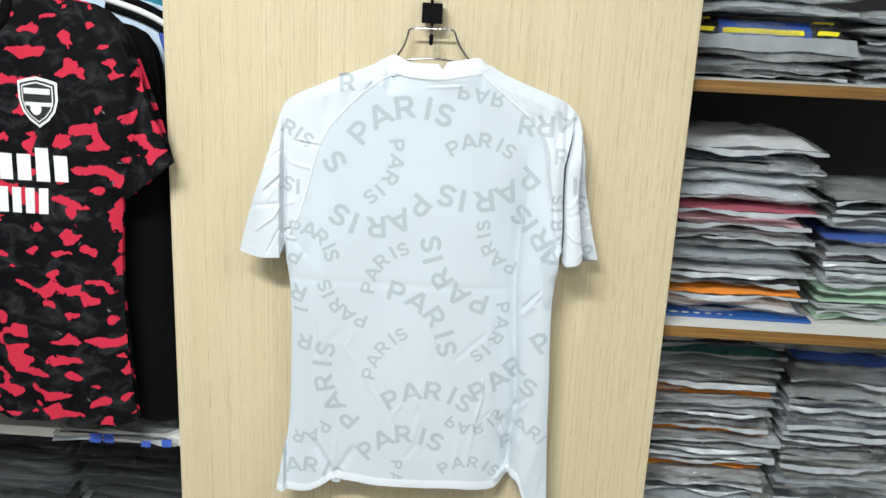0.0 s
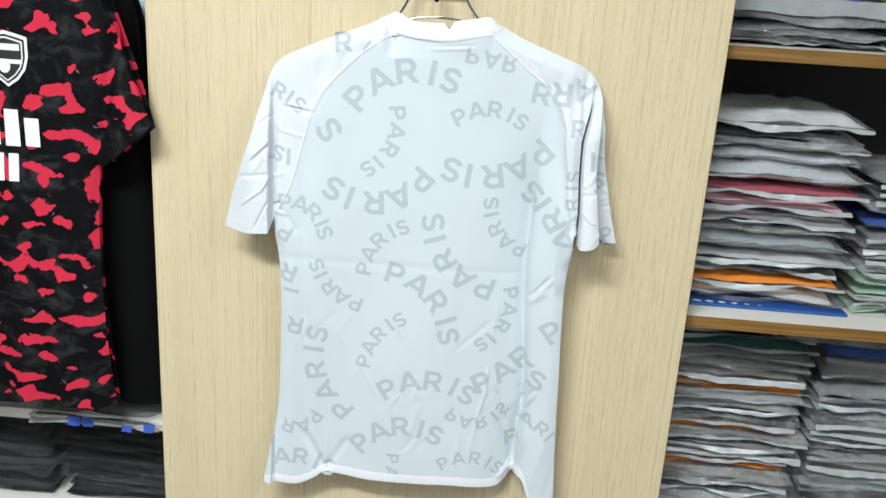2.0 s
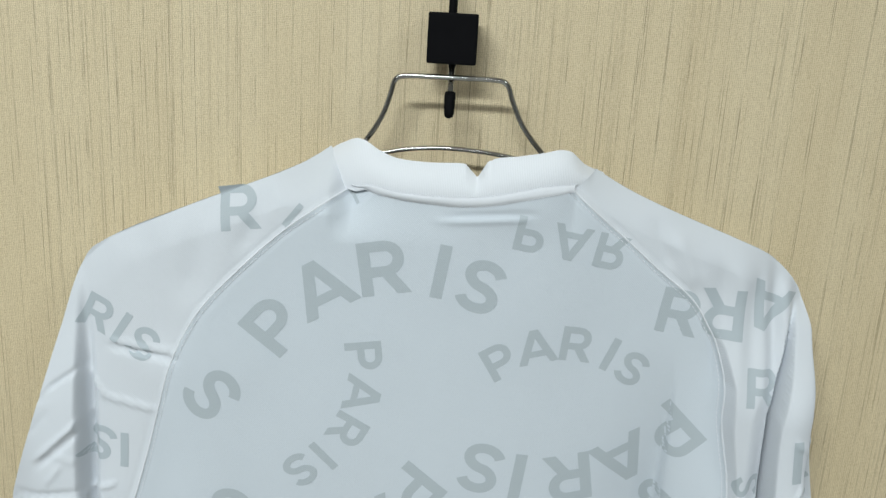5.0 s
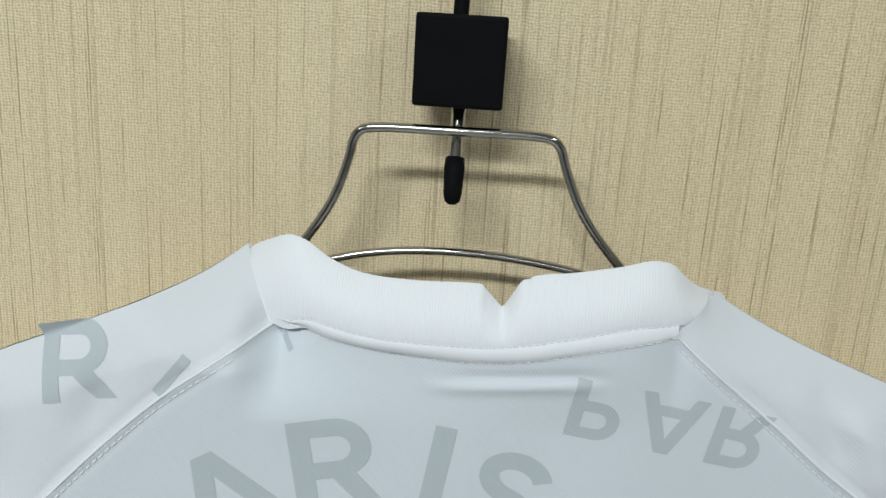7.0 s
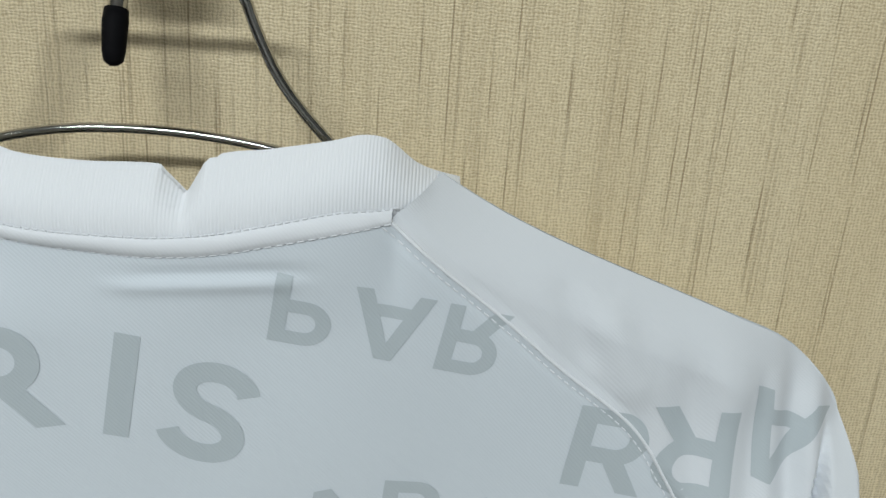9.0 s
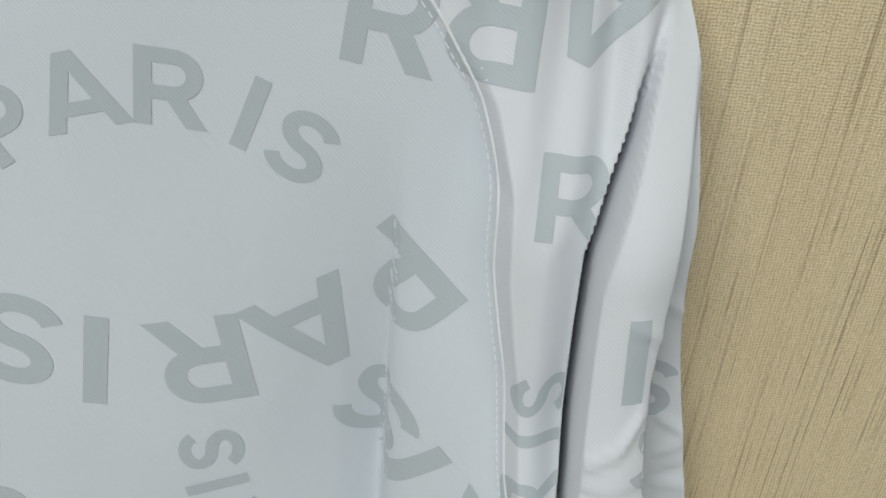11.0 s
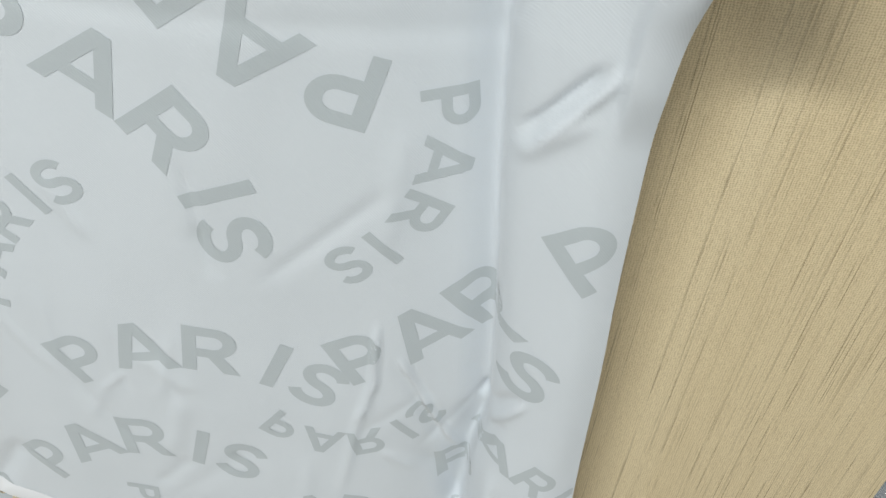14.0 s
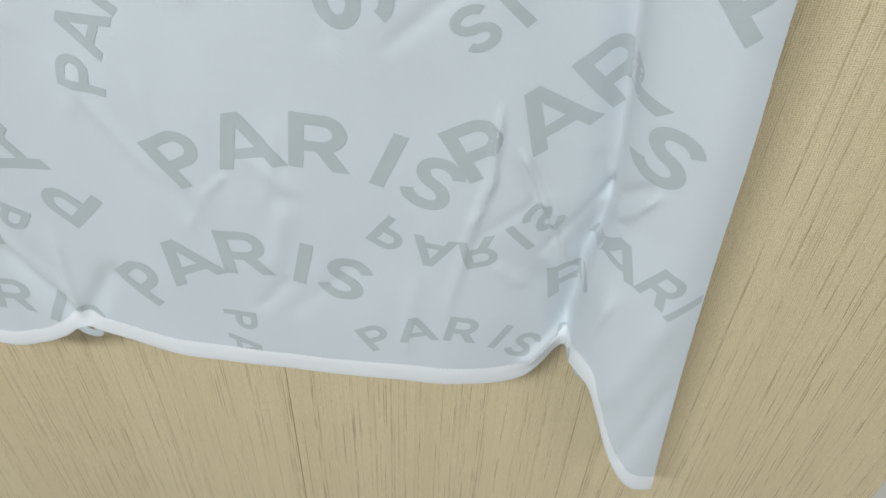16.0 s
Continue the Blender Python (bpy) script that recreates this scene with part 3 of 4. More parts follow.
def collar_face(lift):
    def place(u, v):
        x = 0.043 + 0.179 * u
        lo, hi = eased(COLLAR_LOW, x), (line_z if 0.135 < x < 0.151 else eased)(COLLAR_TOP, x)
        z = lo - 0.0035 + (hi - lo + 0.0035) * v
        y = 1.3672 + collar_bow(x) + 0.007 * v * v - 0.002 * math.sin(math.pi * v) + lift
        return (x, y, z)
    return place


collar = join(grid_mesh(collar_face(0.0), 178, 10, True), grid_mesh(collar_face(0.0028), 178, 10))
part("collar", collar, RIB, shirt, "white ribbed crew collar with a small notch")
TAPE_LOW = [(0.050, 1.5665), (0.068, 1.559), (0.095, 1.5540), (0.114, 1.5525), (0.132, 1.552), (0.151, 1.554), (0.169, 1.558), (0.186, 1.5620), (0.199, 1.5645), (0.212, 1.5675)]


def neck_tape(u, v):
    x = 0.064 + 0.138 * u
    hi, lo = eased(COLLAR_LOW, x) + 0.0004, eased(TAPE_LOW, x)
    z = hi + (lo - hi) * v
    top = 1.3664 + collar_bow(x)
    return (x, top + (min(top + 0.004, cloth_y(x, z)) - top) * v * v - 0.0004 - 0.0013 * math.sin(math.pi * v) ** 0.6, z)


part("neck_tape", grid_mesh(neck_tape, 120, 6), STITCH, shirt, "smooth white tape under the ribbed collar")
tagged(part("neck_stitching", stitches([neck_tape(i / 120, 1.0) for i in range(121)]), STITCH, shirt), "row of small white stitches", kind="stuff")
tagged(part("neck_stitching", stitches([(p[0], p[1] - 0.0006, p[2]) for p in (neck_tape(i / 120, 0.0) for i in range(121))], 0.0016, 0.0008, 0.0003), STITCH, shirt), "row of small white stitches", kind="stuff")
front_collar = [(0.066, 1.574), (0.078, 1.556), (0.100, 1.540), (0.130, 1.533), (0.160, 1.540), (0.184, 1.556), (0.194, 1.574)]
part("front_collar", grid_mesh(lambda u, v: (along(front_collar, u)[0], 1.404, along(front_collar, u)[1] - 0.02 * v), 40, 3), RIB, shirt)


# the print
def turned(cx, cy, rx, ry, a, b, steps=14):
    """Points on an ellipse from angle a to angle b, in degrees."""
    return [(cx + rx * math.cos(radians(a + (b - a) * i / steps)), cy + ry * math.sin(radians(a + (b - a) * i / steps))) for i in range(steps + 1)]


def ribbon(line, wide):
    """The outline of a stroke of even width along a line."""
    sides = ([], [])
    for i, p in enumerate(line):
        a, b = Vector(line[max(0, i - 1)]), Vector(line[min(len(line) - 1, i + 1)])
        d = (b - a).normalized()
        for side, sign in zip(sides, (1, -1)):
            side.append((p[0] - d[1] * wide / 2 * sign, p[1] + d[0] * wide / 2 * sign))
    return sides[0] + sides[1][::-1]


OUTLINES = {
    "P": [[(0, 0), (0.20, 0), (0.20, 0.34), (0.42, 0.34)] + turned(0.42, 0.67, 0.33, 0.33, -90, 90)[1:] + [(0, 1)], [(0.20, 0.53), (0.20, 0.81), (0.42, 0.81)] + turned(0.42, 0.67, 0.14, 0.14, 90, -90)[1:]],
    "R": [[(0, 0), (0.20, 0), (0.20, 0.34), (0.37, 0.34), (0.59, 0), (0.83, 0)] + turned(0.43, 0.67, 0.33, 0.33, -62, 90) + [(0, 1)], [(0.20, 0.53), (0.20, 0.81), (0.43, 0.81)] + turned(0.43, 0.67, 0.14, 0.14, 90, -90)[1:]],
    "A": [[(0, 0), (0.215, 0), (0.295, 0.20), (0.725, 0.20), (0.805, 0), (1.02, 0), (0.62, 1), (0.40, 1)], [(0.365, 0.375), (0.51, 0.745), (0.655, 0.375)]],
    "I": [[(0, 0), (0.205, 0), (0.205, 1), (0, 1)]],
    "S": [ribbon(turned(0.37, 0.705, 0.265, 0.205, 22, 270, 22) + turned(0.37, 0.295, 0.275, 0.205, 90, -158, 22)[1:], 0.19)],
}


def glyph(char):
    """One plain capital as a flat mesh, one unit high and centred, cut fine enough to follow the cloth."""
    data = bpy.data.curves.new("glyph", "CURVE")
    data.dimensions, data.fill_mode = "2D", "BOTH"
    for outline in OUTLINES[char]:
        spline = data.splines.new("POLY")
        spline.points.add(len(outline) - 1)
        for point, (x, y) in zip(spline.points, outline):
            point.co = (x, y, 0, 1)
        spline.use_cyclic_u = True
    ob = new("glyph", data)
    bpy.context.view_layer.update()
    me = ob.evaluated_get(bpy.context.evaluated_depsgraph_get()).to_mesh()
    bm = bmesh.new()
    bm.from_mesh(me)
    bpy.data.objects.remove(ob)
    xs, ys = [v.co.x for v in bm.verts], [v.co.y for v in bm.verts]
    bmesh.ops.transform(bm, matrix=Matrix.Translation((-(max(xs) + min(xs)) / 2, -(max(ys) + min(ys)) / 2, 0)), verts=bm.verts)
    for axis in ((1, 0, 0), (0, 1, 0)):
        for k in range(-11, 12):
            bmesh.ops.bisect_plane(bm, geom=bm.verts[:] + bm.edges[:] + bm.faces[:], plane_co=Vector(axis) * (k / 20 + 0.003), plane_no=axis)
    bm.verts.index_update()
    out = ([(v.co.x, v.co.y) for v in bm.verts], [[v.index for v in f.verts] for f in bm.faces])
    bm.free()
    return out


GLYPHS = {c: glyph(c) for c in "PARIS"}
WIDE = 1.08


def stamp(bm, char, cx, cz, turn, high, flip=1):
    verts, faces = GLYPHS[char]
    c, s = math.cos(turn), math.sin(turn)
    made = []
    for x, y in verts:
        x, y = x * high * WIDE, y * high * flip
        px, pz = cx + x * c - y * s, cz + x * s + y * c
        if pz < 1.30 and cz < 1.30 and cx < 0.345:
            px = max(at_height(SIDE_L, pz) + 0.001, min(at_height(SIDE_R, pz) - 0.001, px))
        elif pz < 1.50:
            px = max(at_height(OUT_L, pz) + 0.001, min(at_height(OUT_R, pz) - 0.001, px))
            if cx > 0.322:
                gap = at_height(CREVICE, pz)
                px = min(px, gap - 0.0028) if cx < at_height(CREVICE, cz) else max(px, gap + 0.003)
        made.append(bm.verts.new((px, cloth_y(px, pz) - 0.0002, pz)))
    for f in faces:
        bm.faces.new([made[i] for i in f])


STEPS = {"PARIS": (0, 0.275, 0.562, 0.81, 1), "ARIS": (0, 0.396, 0.738, 1), "PAR": (0, 0.5, 1), "RIS": (0, 0.5, 1), "ARI": (0, 0.6, 1), "PA": (0, 1), "IS": (0, 1)}


def word(text, x0, z0, x1, z1, bulge, high, flip=1):
    """A word on an arc from its first letter's middle to its last one's."""
    bm = bmesh.new()
    chord = math.dist((x0, z0), (x1, z1))
    dx, dz = (x1 - x0) / chord, (z1 - z0) / chord
    half = 2 * math.atan2(2 * bulge, chord)
    for char, s in zip(text, STEPS[text]):
        a = half * (1 - 2 * s)
        if abs(half) < 1e-3:
            along_c, off = chord * s, 0
        else:
            r = chord / (2 * math.sin(half))
            along_c, off = chord / 2 - r * math.sin(a), r * (math.cos(a) - math.cos(half))
        stamp(bm, char, x0 + dx * along_c - dz * off, z0 + dz * along_c + dx * off, math.atan2(dz, dx) + 0.9 * a, high, flip)
    part("printed_word", face_room(bm), GREY_PRINT, shirt, "pale grey printed word")


def letter(char, x, z, turn, high, flip=1):
    bm = bmesh.new()
    stamp(bm, char, x, z, radians(turn), high, flip)
    part("printed_letter", face_room(bm), GREY_PRINT, shirt, "pale grey printed letter")


word("PARIS", 0.020, 1.4705, 0.149, 1.5015, 0.024, 0.0350)
word("PAR", 0.177, 1.537, 0.229, 1.528, 0.0003, 0.0225, -1)
word("PARIS", 0.077, 1.452, 0.038, 1.370, 0.0147, 0.0235)
word("PARIS", 0.114, 1.358, -0.010, 1.339, 0.0275, 0.0350)
word("PARIS", 0.282, 1.407, 0.157, 1.376, 0.0215, 0.0355)
word("PARIS", 0.164, 1.452, 0.251, 1.450, 0.0145, 0.0235)
word("ARIS", 0.326, 1.290, 0.276, 1.347, -0.003, 0.0335)
word("PARIS", 0.265, 1.259, 0.218, 1.330, 0.0140, 0.0225)
word("PARIS", 0.217, 1.199, 0.136, 1.297, 0.0215, 0.0335)
word("PARIS", 0.084, 1.214, 0.169, 1.119, 0.0215, 0.0335)
word("PARIS", 0.037, 1.219, 0.092, 1.286, 0.0135, 0.0230)
word("PARIS", -0.079, 1.315, -0.021, 1.272, 0.0150, 0.0240)
word("PARIS", 0.026, 1.162, -0.032, 1.221, 0.0103, 0.0230)
word("PARIS", 0.042, 1.069, 0.094, 1.141, 0.0110, 0.0230)
word("PARIS", 0.258, 1.190, 0.219, 1.108, 0.0150, 0.0225)
word("PARIS", 0.009, 0.982, -0.031, 1.109, 0.0215, 0.0332)
word("PARIS", 0.080, 1.025, 0.204, 1.022, 0.0205, 0.0330)
word("PARIS", 0.041, 0.927, 0.158, 0.949, 0.0223, 0.0330)
word("PAR", 0.225, 1.045, 0.283, 1.087, -0.002, 0.0335)
word("PARIS", 0.183, 0.986, 0.260, 0.999, -0.0185, 0.0215, -1)
word("PARIS", 0.174, 0.901, 0.260, 0.893, 0.0160, 0.0215)
word("ARI", 0.299, 0.990, 0.337, 0.969, 0.004, 0.0230)
word("PAR", -0.034, 0.962, -0.078, 0.943, 0.009, 0.0230)
word("ARIS", -0.087, 0.888, -0.011, 0.872, 0.008, 0.0286)
word("PA", 0.093, 0.902, 0.093, 0.877, 0.000, 0.0200)
word("RIS", -0.089, 1.473, -0.061, 1.455, 0.001, 0.0221)
word("IS", -0.075, 1.381, -0.091, 1.385, 0.001, 0.0240)
word("ARIS", 0.337, 1.318, 0.331, 1.381, 0.003, 0.0200)
letter("S", -0.018, 1.423, -60, 0.0355)
letter("P", 0.323, 1.143, 40, 0.0340)
letter("S", 0.308, 1.060, -25, 0.0332)
letter("P", 0.279, 0.945, 8, 0.0277)
letter("R", 0.277, 1.491, -8, 0.0300)
letter("R", 0.303, 1.492, 178, 0.0320)
letter("A", 0.333, 1.497, 160, 0.0290)
letter("R", 0.332, 1.448, 0, 0.0240)
letter("R", -0.001, 1.545, 6, 0.0270)
letter("I", 0.031, 1.542, -38, 0.0170)
letter("I", 0.066, 1.553, 40, 0.0100)
letter("P", -0.080, 1.268, 150, 0.0240)
letter("R", -0.076, 1.206, 160, 0.0277)
letter("I", -0.071, 1.178, 80, 0.0240)
letter("R", -0.066, 1.120, 170, 0.0277)
letter("A", 0.284, 0.893, 10, 0.0203)
letter("I", 0.354, 1.407, 4, 0.0280)
letter("S", 0.368, 1.375, -8, 0.0240)
letter("P", 0.388, 1.296, 30, 0.0230)

# ---- hanger and hook ----
hanger = thing("clothes_hanger", "chrome wire clothes hanger inside the white shirt", "hanger")
HY = 1.3855
part("top_wire", tube([(-0.070, 1.393, 1.500), (0.0, 1.393, 1.530), (0.045, 1.391, 1.555), (0.067, HY + 0.002, 1.581), (0.080, HY, 1.600), (0.0855, HY - 0.001, 1.616), (0.0875, HY - 0.002, 1.6265), (0.095, HY - 0.003, 1.6285), (0.122, HY - 0.003, 1.6285), (0.150, HY - 0.003, 1.629), (0.157, HY - 0.002, 1.627), (0.160, HY - 0.001, 1.617), (0.168, HY, 1.600), (0.185, HY + 0.002, 1.581), (0.210, 1.391, 1.556), (0.270, 1.393, 1.526), (0.315, 1.393, 1.502)], 0.0017, 10, 2), CHROME, hanger)
part("lower_wire", tube([(0.045, HY + 0.006, 1.566), (0.070, HY + 0.006, 1.5755), (0.095, HY + 0.006, 1.5825), (0.122, HY + 0.006, 1.5845), (0.150, HY + 0.006, 1.583), (0.178, HY + 0.006, 1.578), (0.205, HY + 0.006, 1.568)], 0.0015, 10, 2), CHROME, hanger)

hook = thing("wall_hook", "black square wall hook with a chrome prong and rubber tip", "hook")
part("block", box(0.1065, 0.1365, 1.379, 1.402, 1.6365, 1.6665, 0.0012), BLACK_PLASTIC, hook, smooth=False)
part("prong", tube([(0.122, 1.392, 1.640), (0.122, 1.389, 1.630), (0.122, 1.383, 1.619), (0.122, 1.380, 1.612)], 0.0026, 12, 2), CHROME, hook, "chrome prong")
part("rubber_tip", tube([(0.122, 1.3825, 1.6195), (0.122, 1.381, 1.616), (0.122, 1.3785, 1.608), (0.122, 1.378, 1.6055), (0.122, 1.378, 1.6045)], [0.0033, 0.0036, 0.0032, 0.0026, 0.0012], 14), BLACK_PLASTIC, hook, "black rubber tip")
part("rod", tube([(0.1205, 1.390, 1.662), (0.1208, 1.391, 1.676), (0.1190, 1.395, 1.690), (0.1180, 1.402, 1.702), (0.1180, 1.411, 1.706)], 0.0026, 10, 2), BLACK_PLASTIC, hook, "black rod")
part("wall_plate", box(0.104, 0.132, 1.4075, 1.4118, 1.692, 1.722, 0.001), BLACK_PLASTIC, hook, smooth=False)


# ---- garments in the side bay ----
def camouflage():
    m, n, l, b = material("camouflage_print", (0.015, 0.014, 0.016), 0.6)
    b.inputs["Specular IOR Level"].default_value = 0.1
    vec = coords(n, l, (29, 29, 45))
    warp = noise_tex(n, l, coords(n, l, (85, 85, 85)), 1.0, 2)
    add = n.new("ShaderNodeVectorMath")
    add.operation = "MULTIPLY_ADD"
    l.new(warp, add.inputs[0])
    add.inputs[1].default_value = (0.5, 0.5, 0.5)
    l.new(vec, add.inputs[2])
    blobs = noise_tex(n, l, add.outputs[0], 1.0, 0, 0.4, 0.25)
    smoke = noise_tex(n, l, coords(n, l, (19, 19, 26)), 1.3, 5, 0.65, 0.8)
    pale = noise_tex(n, l, coords(n, l, (24, 24, 24)), 1.0, 4, 0.6, 1.0)
    base = mix(n, l, ramp(n, l, smoke, [(0.50, g(0)), (0.75, g(1))]), (0.003, 0.003, 0.004), (0.035, 0.035, 0.038))
    base = mix(n, l, ramp(n, l, pale, [(0.69, g(0)), (0.78, g(0.8))]), base, (0.42, 0.42, 0.42))
    base = mix(n, l, ramp(n, l, blobs, [(0.612, g(0)), (0.618, g(1))]), base, (0.55, 0.028, 0.06))
    l.new(base, b.inputs["Base Color"])
    return m


CAMO = camouflage()
BLACK_CLOTH = fabric("black_cloth", (0.004, 0.004, 0.0045), 0.85)
WHITE_PRINT = plain("white_print", (0.78, 0.78, 0.78), 0.55, 0, 0.04)
DARK_PRINT = plain("dark_print", (0.02, 0.02, 0.024), 0.55)
BLUE_CLOTH = fabric("blue_cloth", (0.05, 0.10, 0.42), 0.7)
LIGHT_CLOTH = fabric("light_blue_cloth", (0.55, 0.66, 0.80), 0.7)
TEAL_CLOTH = fabric("teal_cloth", (0.03, 0.25, 0.36), 0.7)


def garment(name, label, out_right, hem_z, mid_x, y, mat, mirror_top=True, depth=0.022, seed=0):
    """A hanging shirt seen from the front, even about mid_x: its right outline gives sleeve, cuff, armpit and side."""
    ob = thing(name, label, "shirt")
    shoulder, cuff_out, cuff_in, armpit, side, hem = out_right

    def face_y(x, z):
        a = abs(x - mid_x)
        edge = abs(at_height([shoulder, cuff_out], z) - x) if z > cuff_out[1] else 9
        if z < armpit[1]:
            edge = min(edge, abs(mid_x + at_height([armpit, side, hem], z) - mid_x - x))
        r = y + 0.016 * max(0, 1 - edge / 0.03) ** 2
        r += 0.010 * math.exp(-((x - armpit[0] - 0.2 * (z - armpit[1])) / 0.010) ** 2) * smooth_step(armpit[1] - 0.02, armpit[1] + 0.05, z) * (1 - smooth_step(shoulder[1] - 0.1, shoulder[1], z))
        r += 0.006 * noise.noise(Vector((x * 9 + seed, 1.0, z * 3))) + 0.003 * noise.noise(Vector((x * 25, seed, z * 7)))
        r += 0.004 * math.sin(x * 95 + seed + 2 * math.sin(z * 4)) * smooth_step(armpit[1], hem_z, z)
        return r

    neck = (mid_x + 0.075, shoulder[1] + 0.02)
    left = lambda p: (2 * mid_x - p[0], p[1])

    def body(u, v):
        a = along([neck, (armpit[0] + 0.005, (neck[1] + armpit[1]) / 2), armpit, side, hem], v)
        b = Vector(left(a))
        p = b.lerp(a, u)
        dip = -0.05 * (1 - v) ** 6 * (1 - (2 * u - 1) ** 2)
        z = p[1] + dip + (0.006 * math.sin(u * 22 + seed)) * v ** 8
        return (p[0], face_y(p[0], z), z)

    def sleeve(sign):
        def place(u, v):
            a = along([neck, (armpit[0] + 0.005, (neck[1] + armpit[1]) / 2), armpit, cuff_in], v)
            b = along([neck, shoulder, ((shoulder[0] + cuff_out[0]) / 2 + 0.012, (shoulder[1] + cuff_out[1]) / 2), cuff_out], v)
            p = a.lerp(b, u)
            x = p[0] if sign > 0 else 2 * mid_x - p[0]
            return (x, face_y(p[0], p[1]), p[1])
        return place

    def shell(place, nu, nv, flip):
        return join(grid_mesh(place, nu, nv, flip), grid_mesh(lambda u, v: (place(u, v)[0], y + depth + 0.004, place(u, v)[2]), 12, 16, not flip))
    part("body", shell(body, 60, 90, False), mat, ob)
    part("sleeve", shell(sleeve(1), 24, 40, False), mat, ob)
    part("sleeve", shell(sleeve(-1), 24, 40, True), mat, ob)
    return ob, face_y, neck


JX = -0.600
camo_out = [(-0.375, 1.632), (-0.284, 1.402), (-0.350, 1.346), (-0.368, 1.350), (-0.376, 1.180), (-0.362, 0.944)]
camo, camo_y, camo_neck = garment("football_shirt", "black and red camouflage football shirt with white badge and lettering", camo_out, 0.944, JX, 1.362, CAMO, seed=4)


def flat_patch(outline, y_of, lift, wide=0.0):
    """A flat printed shape lying on a garment: outline as (x, z) points, counter-clockwise."""
    bm = bmesh.new()
    f = bm.faces.new([bm.verts.new((x, 0, z)) for x, z in outline])
    bmesh.ops.triangulate(bm, faces=[f])
    bmesh.ops.subdivide_edges(bm, edges=bm.edges[:], cuts=2, use_grid_fill=True)
    for v in bm.verts:
        v.co.y = y_of(v.co.x, v.co.z) - lift
    return face_room(bm)


def badge(cx, cz, w, h, k):
    pts = [(-0.5, 0.40), (-0.25, 0.46), (0, 0.5), (0.25, 0.46), (0.5, 0.40), (0.5, 0.05), (0.42, -0.18), (0.25, -0.36), (0, -0.5), (-0.25, -0.36), (-0.42, -0.18), (-0.5, 0.05)]
    return [(cx + x * w * k, cz + z * h * k) for x, z in pts][::-1]


BX, BZ = -0.487, 1.490
part("badge", flat_patch(badge(BX, BZ, 0.065, 0.079, 1.0), camo_y, 0.0010), WHITE_PRINT, camo, "white shield badge")
part("badge_field", flat_patch(badge(BX, BZ, 0.065, 0.079, 0.88), camo_y, 0.0016), DARK_PRINT, camo)
part("badge_rim", flat_patch(badge(BX, BZ, 0.065, 0.079, 0.80), camo_y, 0.0020), WHITE_PRINT, camo)
part("badge_centre", flat_patch(badge(BX, BZ, 0.065, 0.079, 0.74), camo_y, 0.0024), DARK_PRINT, camo)


def bar(cx, cz, w, h, lean=0.0):
    return [(cx - w / 2 - lean, cz - h / 2), (cx - w / 2 + lean, cz + h / 2), (cx + w / 2 + lean, cz + h / 2), (cx + w / 2 - lean, cz - h / 2)]


part("badge_bar", flat_patch(bar(BX, BZ + 0.017, 0.044, 0.009), camo_y, 0.0029), WHITE_PRINT, camo)
part("badge_bar", flat_patch(bar(BX + 0.002, BZ - 0.003, 0.046, 0.006), camo_y, 0.0029), WHITE_PRINT, camo)
part("badge_disc", flat_patch([(BX - 0.003 + 0.010 * math.cos(a), BZ - 0.010 + 0.010 * math.sin(a)) for a in [i * math.pi / 6 for i in range(12)]], camo_y, 0.0030), WHITE_PRINT, camo)
for i in range(9):
    part("print_bar", flat_patch(bar(-0.458 - 0.030 * i, 1.386 + 0.005 * (i % 3 == 1), 0.022, 0.042 + 0.012 * (i % 3 == 1)), camo_y, 0.0012), WHITE_PRINT, camo, "plain white bar of the printed sponsor line")
for i in range(9):
    part("print_bar", flat_patch(bar(-0.490 - 0.022 * i, 1.332, 0.015, 0.042, 0.001), camo_y, 0.0012), WHITE_PRINT, camo, "plain white bar of the printed slogan line")
neck_pts = [(JX - 0.078, 1.652), (JX - 0.07, 1.615), (JX - 0.04, 1.590), (JX, 1.580), (JX + 0.04, 1.590), (JX + 0.07, 1.615), (JX + 0.078, 1.652)]
part("collar", tube([(x, 1.366, z) for x, z in neck_pts], 0.009, 10, 2), BLACK_CLOTH, camo, "black collar")

black_out = [(-0.345, 1.600), (-0.310, 1.30), (-0.312, 1.24), (-0.318, 1.30), (-0.312, 1.10), (-0.308, 0.925)]
garment("jacket", "black long-sleeved jacket hanging behind the camouflage shirt", black_out, 0.925, JX, 1.428, BLACK_CLOTH, seed=9)
band_out = [(-0.330, 1.640), (-0.262, 1.420), (-0.330, 1.380), (-0.350, 1.39), (-0.38, 1.2), (-0.38, 1.02)]
striped, striped_y, _ = garment("striped_shirt", "pale blue shirt with white and navy shoulder stripes", band_out, 1.02, JX, 1.475, LIGHT_CLOTH, seed=2)
for i, m in enumerate((BLACK_CLOTH, WHITE_PRINT, BLACK_CLOTH)):
    part("shoulder_stripe", tube([(-0.42, 1.4735, 1.662 - 0.011 * i), (-0.345, 1.472, 1.640 - 0.011 * i), (-0.30, 1.474, 1.612 - 0.011 * i)], 0.006, 8, 2), m, striped)
for i, x in enumerate((-0.330, -0.312, -0.296)):
    part("sleeve_stripe", tube([(x, 1.4725, 1.60), (x + 0.022, 1.4725, 1.52), (x + 0.036, 1.474, 1.42)], 0.0045, 8, 2), BLUE_CLOTH if i != 1 else WHITE_PRINT, striped)
